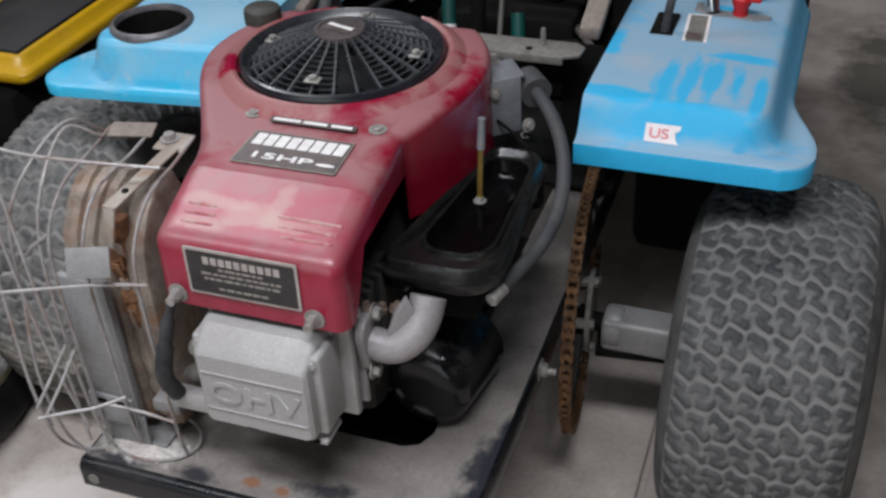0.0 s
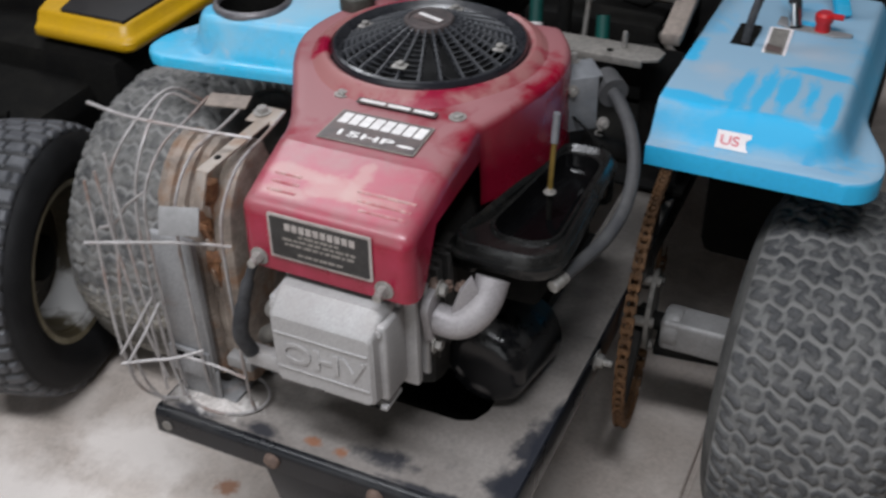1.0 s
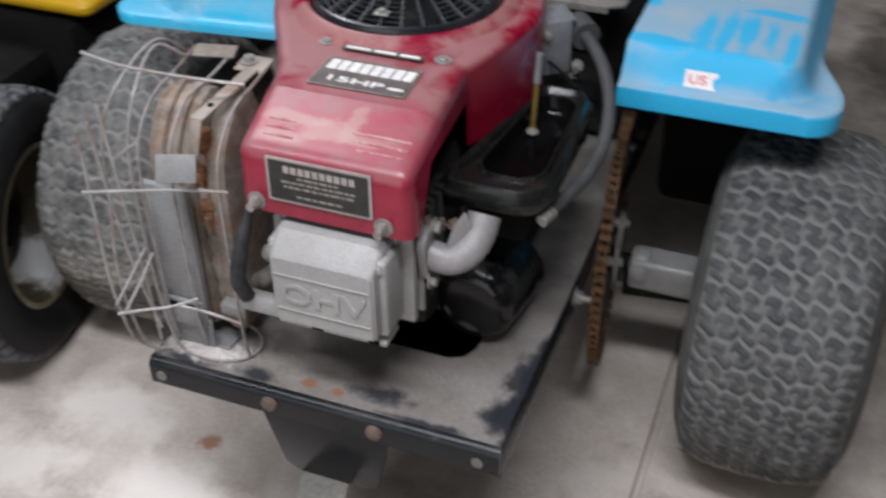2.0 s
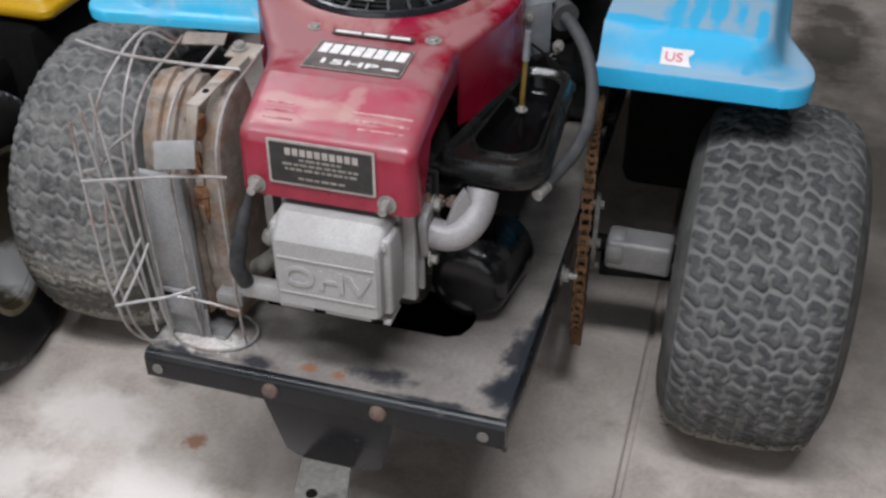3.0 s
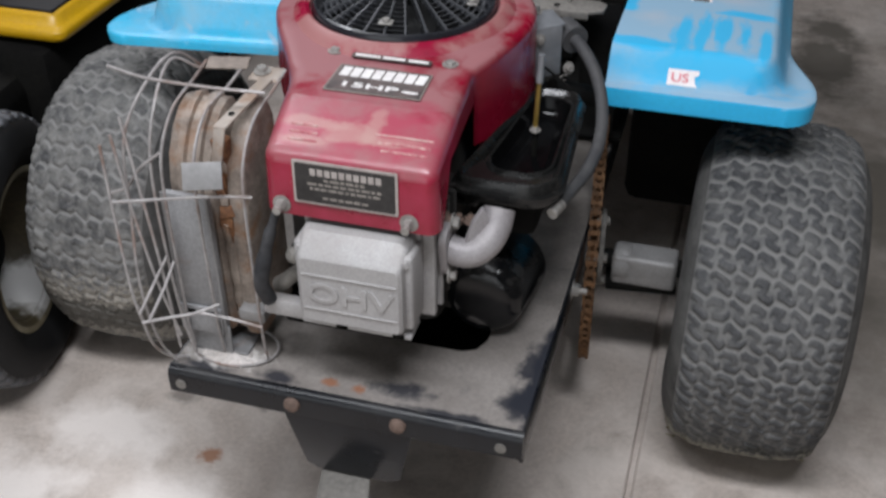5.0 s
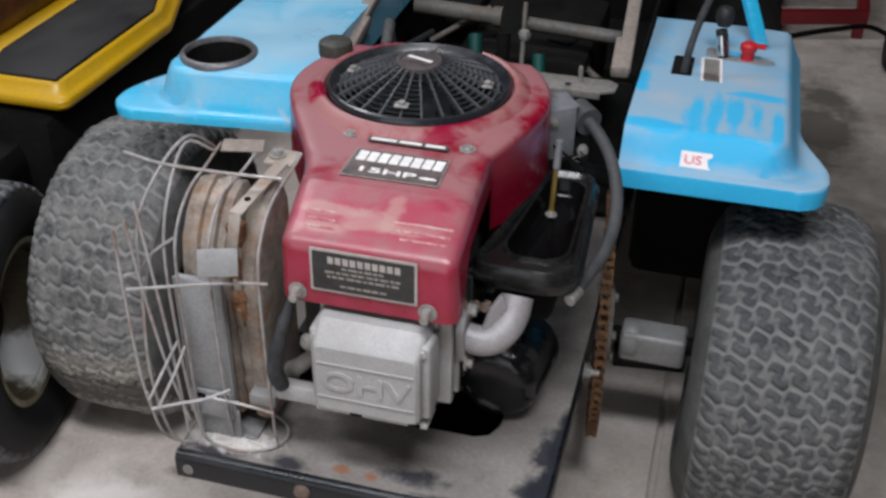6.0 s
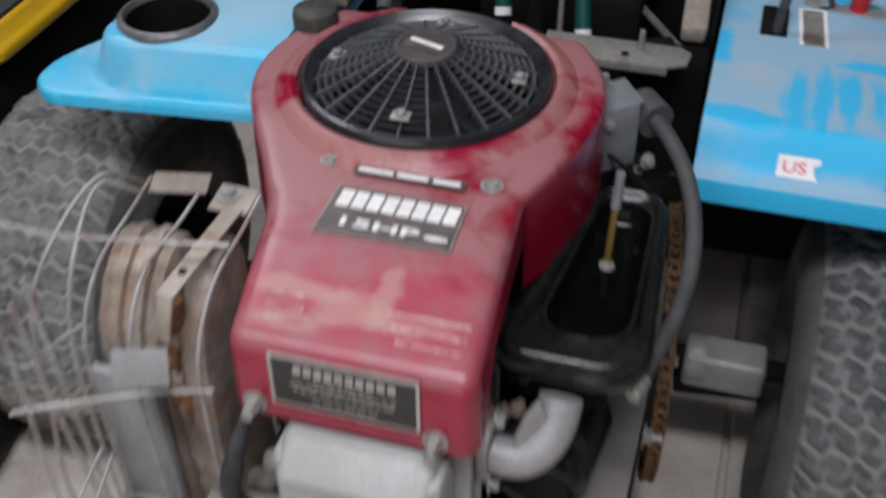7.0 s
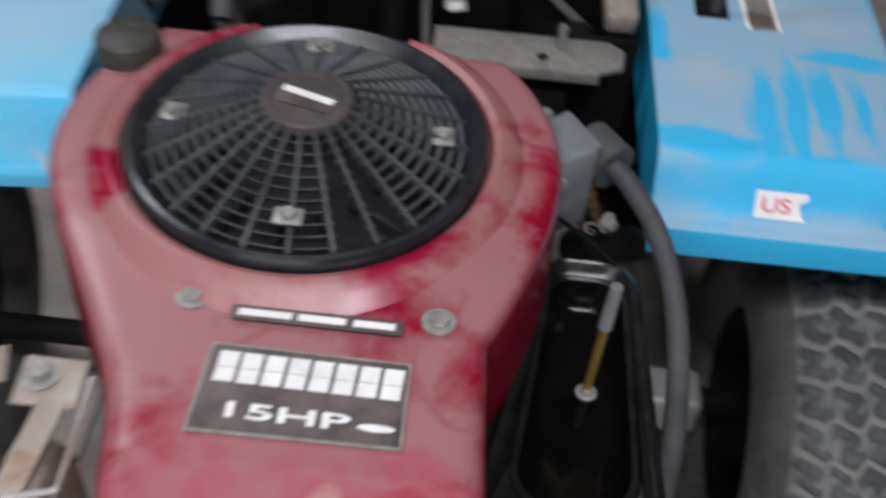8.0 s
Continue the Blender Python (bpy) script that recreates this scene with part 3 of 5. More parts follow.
def wheel(parent, c, R, half, rim_r, m_tyre, m_wall, m_rim, rows, cols, lug, seed, name="rear_wheel", squash=0.010, lab_t="", lab_r="", m_disc=None, reach=0.88, shift=0.0, wave=0.18, worn=(0.45, 1.0), shape=z_lugs, ragged=0.035, b=0.104, n=3.4):
    rng = random.Random(seed)
    t = part("tyre", flatten(tyre_mesh(c, R, half, rim_r, b, n), c, R, squash), m_wall, parent, lab_t)
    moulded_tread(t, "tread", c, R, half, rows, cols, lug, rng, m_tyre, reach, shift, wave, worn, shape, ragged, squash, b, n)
    w = half * 0.74
    disc = [(0.0, -w * 0.1), (rim_r * 0.5, -w * 0.1), (rim_r * 0.62, -w * 0.3), (rim_r * 0.85, -w * 0.3), (rim_r * 0.85, -w * 0.38), (rim_r * 0.6, -w * 0.4), (0.0, -w * 0.2)]
    part("wheel_disc", lathe(B(), disc, 48, turn_x(c)), m_disc or m_rim, parent)
    rim = [(rim_r * 0.82, -w * 0.34), (rim_r * 0.84, -w * 0.28), (rim_r * 0.90, w * 0.9), (rim_r * 1.0, w * 1.0), (rim_r * 1.06, w * 1.03), (rim_r * 1.07, w * 1.1),
           (rim_r * 1.0, w * 1.1), (rim_r * 0.93, w), (rim_r * 0.93, -w), (rim_r * 1.0, -w * 1.1), (rim_r * 1.07, -w * 1.1), (rim_r * 1.06, -w * 1.03), (rim_r * 1.0, -w), (rim_r * 0.9, -w * 0.9), (rim_r * 0.84, -w * 0.40)]
    r = part("rim", lathe(B(), rim, 64, turn_x(c), closed=True), m_rim, parent, lab_r)
    part("rim_lip", lathe(B(), [(rim_r * 1.065, w * 1.095), (rim_r * 1.075, w * 1.12), (rim_r * 1.03, w * 1.13), (rim_r * 0.995, w * 1.10)], 64, turn_x(c)), M_CREAM if m_disc else m_rim, r)
    hub = [(0, w * 0.25), (0.03, w * 0.25), (0.034, w * 0.2), (0.034, -w * 0.5), (0.018, -w * 0.55), (0, -w * 0.55)]
    part("hub", lathe(B(), hub, 24, turn_x(c)), M_DARK, parent)
    return t


# ---- the blue garden tractor ----
TR = 0.2225
tractor = root("garden_tractor", 0.02, 0.16, 0, "partly stripped garden tractor with dusty blue fenders", "garden tractor")
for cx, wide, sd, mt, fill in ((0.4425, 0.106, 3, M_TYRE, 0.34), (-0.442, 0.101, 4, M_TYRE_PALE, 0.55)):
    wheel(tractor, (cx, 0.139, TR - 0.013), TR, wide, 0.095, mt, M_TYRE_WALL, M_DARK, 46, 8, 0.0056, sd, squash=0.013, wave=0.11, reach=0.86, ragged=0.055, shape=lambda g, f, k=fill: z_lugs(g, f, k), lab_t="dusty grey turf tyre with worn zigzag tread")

# rear frame: a plate with an opening, folded edges, and the two rails running on ahead
bm = B()
FX0, FX1, FY0, ZT = -0.166, 0.215, -0.318, 0.32
outer = [(FX0, FY0 + 0.008), (FX1, FY0 + 0.008), (FX1, 0.62), (0.148, 0.62), (0.148, -0.185), (0.14, -0.203), (0.125, -0.21), (-0.075, -0.21), (-0.095, -0.19), (-0.095, 0.62), (FX0, 0.62)]
prism(bm, outer, ZT - 0.004, ZT, 0.0012, seg=1)
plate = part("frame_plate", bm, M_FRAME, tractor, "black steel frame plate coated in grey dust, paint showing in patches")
bm = B()
fold = [(FY0 + 0.008, ZT)] + [(FY0 + 0.008 - 0.010 * math.sin(radians(q)), ZT - 0.010 + 0.010 * math.cos(radians(q))) for q in (20, 40, 60, 80, 90)] + [(FY0 - 0.002, ZT - 0.031), (FY0 + 0.003, ZT - 0.031), (FY0 + 0.003, ZT - 0.006), (FY0 + 0.008, ZT - 0.004)]
loft(bm, [[(x, y, z) for y, z in fold] for x in (FX0 - 0.002, FX0 + 0.02, 0.0, FX1 - 0.02, FX1 + 0.002)], True, True)
part("front_flange", bm, M_BLACK, plate, "black painted folded edge")
for x, deep in ((FX0, 0.028), (FX1, 0.040)):
    part("side_rail", box(B(), (x, 0.153, ZT - 0.001 - deep / 2), (0.005, 0.935, deep), 0.0015), M_BLACK, plate)
for x in (-0.027, 0.088):
    bm = lathe(B(), [(0, 0.006), (0.005, 0.006), (0.008, 0.004), (0.009, 0), (0, 0)], 16, Matrix.Translation((x, FY0 - 0.002, ZT - 0.016)) @ Matrix.Rotation(radians(90), 4, "X"))
    part("carriage_bolt", bm, M_RUSTBOLT, plate, "rusty round-headed bolt")
for x in (FX0 + 0.012, FX1 - 0.02):
    bm = lathe(B(), [(0, 0.0015), (0.006, 0.0015), (0.006, 0), (0, 0)], 16, Matrix.Translation((x, FY0 - 0.002, ZT - 0.019)) @ Matrix.Rotation(radians(90), 4, "X"))
    part("plug", bm, M_GREY, plate)
bm = B()
T0 = ZT - 0.024
prism(bm, [(-0.04, 0), (0.103, 0), (0.088, -0.075), (0.075, -0.082), (-0.005, -0.082), (-0.018, -0.075)], 0, 0.005, 0.001, Matrix.Translation((0, FY0 + 0.004, T0)) @ Matrix.Rotation(radians(90), 4, "X"))
part("hitch_plate", bm, M_BLACK, tractor, "black trapezoid hitch plate")
bm = prism(B(), [(-0.014, -0.262), (0.036, -0.254), (0.0655, -0.364), (0.0600, -0.3735), (0.0185, -0.3815), (0.0100, -0.3745)], T0 - 0.091, T0 - 0.085, 0.0012)
bar = part("drawbar", bm, M_GREY, tractor, "bare steel drawbar tongue")
part("pin_hole", lathe(B(), [(0, 0.0012), (0.0058, 0.0012), (0.0062, 0), (0, 0)], 20, Matrix.Translation((0.0265, -0.3615, T0 - 0.0851))), M_DARK, bar)
# Dark sheet added below the opening, so that no lit floor shows through.
part("dark_pan", box(B(), (0.02, 0.0, 0.262), (0.34, 0.46, 0.004), 0.001), M_DARK, tractor, "near-black pan added below the frame opening")
# axle, sprocket and chain
SX, SY, SZ, SR = 0.2125, 0.165, 0.215, 0.146
bm = box(B(), (0.286, 0.163, 0.197), (0.088, 0.044, 0.046), 0.007, seg=4)
axle = part("axle_housing", bm, M_HUB, tractor, "bare grey steel axle housing")
part("collar", lathe(B(), [(0.018, -0.012), (0.024, -0.012), (0.026, -0.008), (0.026, 0.006), (0.024, 0.010), (0.018, 0.010)], 36, turn_x((0.256, 0.163, 0.199))), M_HUB, axle)
part("bearing", lathe(B(), [(0, 0.0), (0.018, 0.0), (0.019, 0.003), (0, 0.004)], 28, turn_x((0.326, 0.163, 0.199))), M_DARK, axle)
part("axle_shaft", rod(B(), (-0.36, 0.163, 0.201), (0.40, 0.163, 0.201), 0.0125, 20), M_DARK, tractor)
before = set(bpy.data.objects)
bm = lathe(B(), [(0.0, -0.003), (0.052, -0.003), (0.053, 0.0), (0.052, 0.003), (0.0, 0.003)], 40, turn_x((SX + 0.012, SY, SZ)))
part("hub_plate", bm, M_GREY, tractor)
for a in (20, 92, 164, 236, 308):
    q = radians(a)
    bm = rod(B(), (SX - 0.01, SY + 0.045 * math.cos(q), SZ + 0.045 * math.sin(q)), (SX + 0.020, SY + 0.045 * math.cos(q), SZ + 0.045 * math.sin(q)), 0.0065, 6)
    part("hub_bolt", bm, M_GREY, tractor, "grimy hub bolt")
part("axle_bracket", box(B(), (0.282, 0.158, 0.170), (0.096, 0.044, 0.012), 0.002), M_DARK, tractor)
bm = B()
teeth = 60
loops = []
for h in (-0.0025, 0.0025):
    ring = []
    for i in range(teeth * 4):
        q = 2 * math.pi * i / (teeth * 4)
        r = SR + (0.004 if i % 4 in (0, 1) else -0.004)
        ring.append((SX + h, SY + r * math.cos(q), SZ + r * math.sin(q)))
    loops.append(ring)
inner = [[(SX + h, SY + 0.134 * math.cos(2 * math.pi * i / (teeth * 4)), SZ + 0.134 * math.sin(2 * math.pi * i / (teeth * 4))) for i in range(teeth * 4)] for h in (0.0025, -0.0025)]
loft(bm, loops + inner + [loops[0]])
bmesh.ops.remove_doubles(bm, verts=bm.verts[:], dist=1e-6)
spr = part("sprocket", bm, M_CHAIN, tractor, "large thin drive sprocket")
for a in (60, 180, 300):
    q = radians(a + 20)
    bm = rod(B(), (SX, SY + 0.03 * math.cos(q), SZ + 0.03 * math.sin(q)), (SX, SY + 0.138 * math.cos(q), SZ + 0.138 * math.sin(q)), 0.008, 6)
    part("spoke", bm, M_HEAD, spr)


def chain_line(pitch):
    """Points of the chain: round the front of the sprocket, then both strands ahead to the gearbox."""
    rc, far, small = SR + 0.004, 0.36, 0.03
    out, q = [], radians(90)
    n = int(math.pi * rc / pitch)
    tz = 0.30
    for i in range(9, 0, -1):
        out.append((SY + i * pitch, SZ + rc + (tz + small - SZ - rc) * (i * pitch) / far))
    for i in range(n + 1):
        a = radians(90) + math.pi * i / n
        out.append((SY + rc * math.cos(a), SZ + rc * math.sin(a)))
    for i in range(1, 16):
        out.append((SY + i * pitch, SZ - rc + (tz - small - SZ + rc) * (i * pitch) / far))
    return out


PITCH = 0.0127
cl = chain_line(PITCH)
chain = None
for k, (a, b) in enumerate(zip(cl, cl[1:])):
    w = 0.0058 if k % 2 else 0.0040
    d = Vector((0, b[0] - a[0], b[1] - a[1]))
    m = Matrix.Rotation(math.atan2(d.z, d.y), 4, "X")
    bm = rod(B(), (SX - 0.0072, *a), (SX + 0.0072, *a), 0.0042, 8)
    if chain is None:
        chain = part("drive_chain", bm, M_CHAIN, tractor, "rusty brown roller chain")
    else:
        part("roller", bm, M_CHAIN, chain)
    bm = B()
    for s in (-1, 1):
        box(bm, ((SX + s * w), (a[0] + b[0]) / 2, (a[1] + b[1]) / 2), (0.0020, d.length * 1.55, 0.0112), 0.0, m)
    part("link", bm, M_CHAIN, chain)
# the sprocket stands a little askew to the frame
at = Vector((SX, SY, SZ)) - ORIGIN[tractor]
askew = Matrix.Translation(at) @ Matrix.Rotation(radians(6.5), 4, "Z") @ Matrix.Translation(-at)
for ob in set(bpy.data.objects) - before:
    ob.data.transform(askew)
bm = bolt_head(B(), (FX1 + 0.003, -0.05, 0.302), (1, 0, 0), 0.008, 0.008)
rod(bm, (FX1 + 0.003, -0.05, 0.302), (FX1 + 0.02, -0.05, 0.302), 0.004)
part("rail_bolt", bm, M_BOLT, tractor)


def fender(parent, sx, x_in, x_top, x_lip, y_front, y_end, z_lip, z_top, mat, label, slope=0.0, hole=None, skew=0.0, lip_h=0.025, soft=1.0, ramp=(0.010, 0.033)):
    """A pressed fender: a rounded lip round its rear corner that dies out ahead, and a raised top. sx: 1 for the right one, -1 for its mirror."""
    ease = lambda t: max(0.0, min(1.0, t)) ** 2 * (3 - 2 * max(0.0, min(1.0, t)))
    rc = 0.038

    def outer(dy):
        x = x_lip
        if dy < rc:
            x = x_lip - rc + math.sqrt(max(0.0, rc * rc - (rc - dy) ** 2))
        return x - (x_lip - x_top - 0.010) * ease((dy - 0.045) / 0.12)

    def height(x, dy):
        rt = 0.032 * soft
        lift = ease((dy - ramp[0]) / ramp[1])
        side = x_top + 0.010 - (rt - math.sqrt(max(0.0, rt * rt - max(0.0, rt - (dy - 0.02)) ** 2)) if dy - 0.02 < rt else 0.0)
        lift *= ease((side - x) / 0.024)
        return z_lip + (z_top - z_lip) * lift - slope * dy + 0.0025 * ease((x_top - x) / 0.08) * ease(dy / 0.1)

    dys = [(0.001, -lip_h), (0.0, -0.006), (0.001, -0.0015), (0.004, 0.0)]
    dys += [(0.004 + 0.004 * k, 0.0) for k in range(1, 24)]
    d = 0.108
    while d < y_end - y_front:
        dys.append((d, 0.0))
        d += 0.008
    dys.append((y_end - y_front, 0.0))
    rows, n = [], 40
    for dy, drop in dys:
        xo = outer(max(dy, 0.0005))
        row = []
        row.append((x_in, dy, height(x_in, 0) - lip_h))
        for k in range(n + 1):
            t = k / n
            x = x_in + (xo - 0.004 - x_in) * t
            z = height(x, dy) + drop if drop else height(x, dy)
            row.append((x, dy, z))
        zl = height(xo, dy) + drop
        row.append((xo - 0.001, dy, zl - 0.0015))
        row.append((xo, dy, zl - 0.006 if not drop or drop > -0.01 else zl))
        row.append((xo - 0.001, dy, z_lip - slope * dy - lip_h))
        rows.append([(sx * (x - 0.02) + 0.02, y_front + dd + skew * (x_lip - x) / (x_lip - x_in) * max(0.0, 1 - dd / 0.2), max(z, z_lip - slope * dd - lip_h)) for x, dd, z in row])
    bm = loft(B(), rows, closed=False)
    if hole:
        hx, hy, hr = hole
        doomed = [f for f in bm.faces if math.hypot(f.calc_center_median().x - hx, f.calc_center_median().y - hy) < hr]
        bmesh.ops.delete(bm, geom=doomed, context="FACES")
    bmesh.ops.remove_doubles(bm, verts=bm.verts[:], dist=1e-5)
    return part("fender", bm, mat, parent, label, angle=50), lambda x, y: height(x, y - y_front)


FR, right_z = fender(tractor, 1, 0.220, 0.415, 0.456, 0.066, 0.475, 0.512, 0.548, M_BLUE_DUSTY, "bright blue steel fender under smeared grey dust", 0.03, soft=1.35)
FL, left_z = fender(tractor, -1, 0.202, 0.390, 0.448, 0.020, 0.80, 0.523, 0.570, M_BLUE, "bright blue steel fender with a round cup recess", 0.0, (-0.288, 0.107, 0.0445), 0.027, 0.0145, 1.2, (0.002, 0.029))

# cup recess in the left fender
cup = Matrix.Translation((-0.288, 0.107, 0.574))
bm = lathe(B(), [(0.0405, -0.004), (0.041, 0.001), (0.0425, 0.0035), (0.0455, 0.003), (0.0480, 0.0005), (0.0485, -0.003), (0.0475, -0.006)], 48, cup)
part("cup_holder", bm, M_GROMMET, FL, "black plastic cup ring")

part("cup_well", lathe(B(), [(0, -0.08), (0.037, -0.08), (0.0404, -0.003)], 48, cup), M_DARK, FL)

# what sits on the right fender: slot with lever, decal, latch, red knob
bm = prism(B(), rounded(-0.013, -0.036, 0.013, 0.036, 0.004, 3), 0, 0.0012, 0, Matrix.Translation((0.270, 0.295, 0.5432)))
part("slot", bm, M_DARK, FR, "dark lever slot")
bm = sweep(B(), smooth([(0.272, 0.275, 0.50), (0.274, 0.283, 0.556), (0.281, 0.300, 0.597), (0.296, 0.345, 0.640), (0.300, 0.37, 0.665)], 5), 0.0050, 12)
part("lever", bm, M_BOOT, tractor, "bent dark steel lever")
bm = prism(B(), [(-0.0135, -0.050), (0.0135, -0.050), (0.0135, 0.030), (-0.0135, 0.030)], 0, 0.001, 0, Matrix.Translation((0.3065, 0.303, 0.5437)) @ Matrix.Rotation(radians(3), 4, "Z"))
dec = part("decal", bm, M_STICKER, tractor, "small white and grey decal")
bm = prism(B(), [(-0.0098, -0.044), (0.0098, -0.044), (0.0098, 0.026), (-0.0098, 0.026)], 0, 0.0006, 0, Matrix.Translation((0.3065, 0.303, 0.5447)) @ Matrix.Rotation(radians(3), 4, "Z"))
part("decal_print", bm, M_GREY, dec)
bm = prism(B(), [(-0.009, -0.012), (0.009, -0.016), (0.009, -0.002), (-0.009, 0.004)], 0, 0.0005, 0, Matrix.Translation((0.3065, 0.278, 0.5454)))
part("decal_mark", bm, M_LABEL, dec)
bm = prism(B(), [(0.296, 0.346), (0.312, 0.338), (0.366, 0.334), (0.384, 0.342), (0.384, 0.349), (0.320, 0.354), (0.312, 0.370), (0.296, 0.370)], 0.5385, 0.5440, 0.0015)
part("latch_plate", bm, M_SHIELD, FR, "bare grey latch plate")
bm = rod(B(), (0.318, 0.345, 0.543), (0.311, 0.352, 0.578), 0.0075, 16)
lathe(bm, [(0, 0.02), (0.008, 0.018), (0.012, 0.012), (0.0125, 0.004), (0.009, -0.006), (0.0, -0.008)], 20, Matrix.Translation((0.313, 0.358, 0.588)))
part("ball_knob", bm, M_RUBBER, FR, "black ball knob on a chrome stem")
part("chrome_stem", rod(B(), (0.3175, 0.3445, 0.546), (0.3125, 0.3495, 0.572), 0.0085, 16), M_CHROME, FR)
bm = lathe(B(), [(0, 0.0), (0.009, 0.0), (0.0085, 0.010), (0.011, 0.014), (0.011, 0.021), (0.008, 0.024), (0, 0.024)], 10, Matrix.Translation((0.349, 0.345, 0.543)))
box(bm, (0.356, 0.345, 0.563), (0.030, 0.008, 0.006), 0.002)
part("red_knob", bm, M_REDP, FR, "bright red plastic knob")
bm = B()
torn = [[(0.2885 + 0.0350 * i / 8, 0.0815 + 0.0110 * j / 5) for i in range(9)] for j in range(6)]
torn[2][8], torn[3][8], torn[1][8] = (0.3195, torn[2][8][1]), (0.3180, torn[3][8][1]), (0.3205, torn[1][8][1])
loft(bm, [[(x, y, right_z(x, y) + 0.0009) for x, y in r] for r in torn], closed=False)
st = part("sticker", bm, M_STICKER, tractor, "torn white sticker with red letters")


def lettering(parent, body, size, m, mat, name="lettering", depth=0.0004, width=1.0, bold=0.0):
    cu = bpy.data.curves.new("letters", "FONT")
    cu.body, cu.size, cu.extrude, cu.align_x, cu.align_y = body, size, depth, "CENTER", "CENTER"
    cu.offset = bold
    tmp = bpy.data.objects.new("letters", cu)
    scene.collection.objects.link(tmp)
    me = bpy.data.meshes.new_from_object(tmp.evaluated_get(bpy.context.evaluated_depsgraph_get()))
    bpy.data.objects.remove(tmp)
    me.transform(Matrix.Translation(-ORIGIN[parent]) @ m @ Matrix.Diagonal((width, 1, 1, 1)))
    me.materials.clear()
    me.materials.append(mat)
    ob = new(name, me)
    ob.parent = parent
    ORIGIN[ob] = ORIGIN[parent]
    return ob


tilt = math.atan2(right_z(0.30, 0.092) - right_z(0.30, 0.083), 0.009)
lettering(st, "US", 0.0140, Matrix.Translation((0.3025, 0.0865, right_z(0.30, 0.0868) + 0.0018)) @ Matrix.Rotation(tilt, 4, "X"), M_PINK, width=1.25, depth=0.0002, bold=0.0003)

# between the fenders: crossbar, uprights, tubes and the dark tub of the chassis
bm = prism(B(), [(0.06, 0.176), (0.180, 0.176), (0.197, 0.184), (0.199, 0.205), (0.188, 0.214), (0.06, 0.214)], 0.547, 0.5508, 0.001)
box(bm, (0.12, 0.175, 0.546), (0.12, 0.004, 0.009), 0.001)
cross = part("crossbar", bm, M_GREY, tractor, "dusty grey angle-iron crossbar")
part("bar_hole", lathe(B(), [(0, 0.0006), (0.004, 0.0006), (0.0042, 0), (0, 0)], 12, Matrix.Translation((0.139, 0.188, 0.5508))), M_DARK, cross)
bm = bolt_head(B(), (0.152, 0.2, 0.5506), (0, 0, 1), 0.003, 0.02, False)
part("bar_stud", bm, M_BOLT, cross)
for pts in ([(0.200, 0.235, 0.556), (0.185, 0.52, 0.60)], [(-0.165, 0.22, 0.55), (-0.17, 0.52, 0.60)]):
    a, b = Vector(pts[0]), Vector(pts[1])
    d = b - a
    m = d.to_track_quat("Y", "Z").to_matrix().to_4x4()
    bm = box(B(), (a + b) / 2, (0.018, d.length, 0.012), 0.003, m)
    box(bm, a + d * 0.12 + Vector((-0.004 if a.x > 0 else 0.004, 0, -0.002)), (0.023, 0.075, 0.016), 0.003, m)
    part("upright", bm, M_BROWN, tractor, "dusty brown steel support arm")
bm = rod(B(), (-0.15, 0.50, 0.508), (-0.022, 0.50, 0.502), 0.0125, 20)
rod(bm, (0.03, 0.492, 0.5), (0.17, 0.485, 0.496), 0.0105, 20)
rod(bm, (-0.026, 0.50, 0.502), (-0.012, 0.50, 0.502), 0.016, 16)
part("cross_tube", bm, M_TUBE, tractor, "grimy grey cross tube")
bm = rod(B(), (0.03, 0.46, 0.545), (0.045, 0.36, 0.40), 0.0036, 12)
link = part("link_rod", bm, M_TUBE, tractor)
part("rod_nut", lathe(B(), [(0, 0.008), (0.007, 0.007), (0.009, 0.002), (0.009, -0.002), (0.007, -0.007), (0, -0.008)], 6, Matrix.Translation((0.036, 0.43, 0.507))), M_BOLT, link, "pale zinc nut")
bm = rod(B(), (0.012, 0.40, 0.52), (0.014, 0.36, 0.35), 0.010, 12)
part("dark_rod", bm, M_DARK, tractor)
bm = rod(B(), (0.115, 0.50, 0.44), (0.185, 0.36, 0.46), 0.005, 10)
part("brace_rod", bm, M_TUBE, tractor)
part("brace_rod", rod(B(), (-0.12, 0.48, 0.46), (-0.04, 0.54, 0.50), 0.0045, 10), M_TUBE, tractor)
for x, y, z, h in ((-0.03, 0.40, 0.4905, 0.046), (0.062, 0.41, 0.468, 0.042)):
    bm = sweep(B(), [(x, y, z + h / 2), (x + 0.006, y - 0.02, z - h / 2)], 0.0095, 10)
    g = part("green_fitting", bm, M_GREEN, tractor, "green plastic hose fitting")
    part("white_band", rod(B(), (x + 0.005, y - 0.0165, z - h * 0.32), (x + 0.0062, y - 0.0205, z - h * 0.5), 0.0100, 10), M_PRINT, g)
for i, (x, y, z, s) in enumerate(((0.15, 0.25, 0.50, 0.028), (0.165, 0.262, 0.515, 0.02), (-0.10, 0.32, 0.47, 0.03), (0.08, 0.55, 0.44, 0.04), (-0.09, 0.58, 0.46, 0.05))):
    part("control_box", box(B(), (x, y, z), (s * 1.4, s, s * 1.2), 0.003, Matrix.Rotation(0.4 * i, 4, "Z")), M_DARK, tractor)
bm = sweep(B(), smooth([(0.10, 0.22, 0.47), (0.05, 0.30, 0.46), (-0.02, 0.33, 0.44), (-0.09, 0.27, 0.46), (-0.13, 0.30, 0.5), (-0.10, 0.42, 0.5)], 5), 0.005, 8)
part("black_cable", bm, M_RUBBER, tractor)
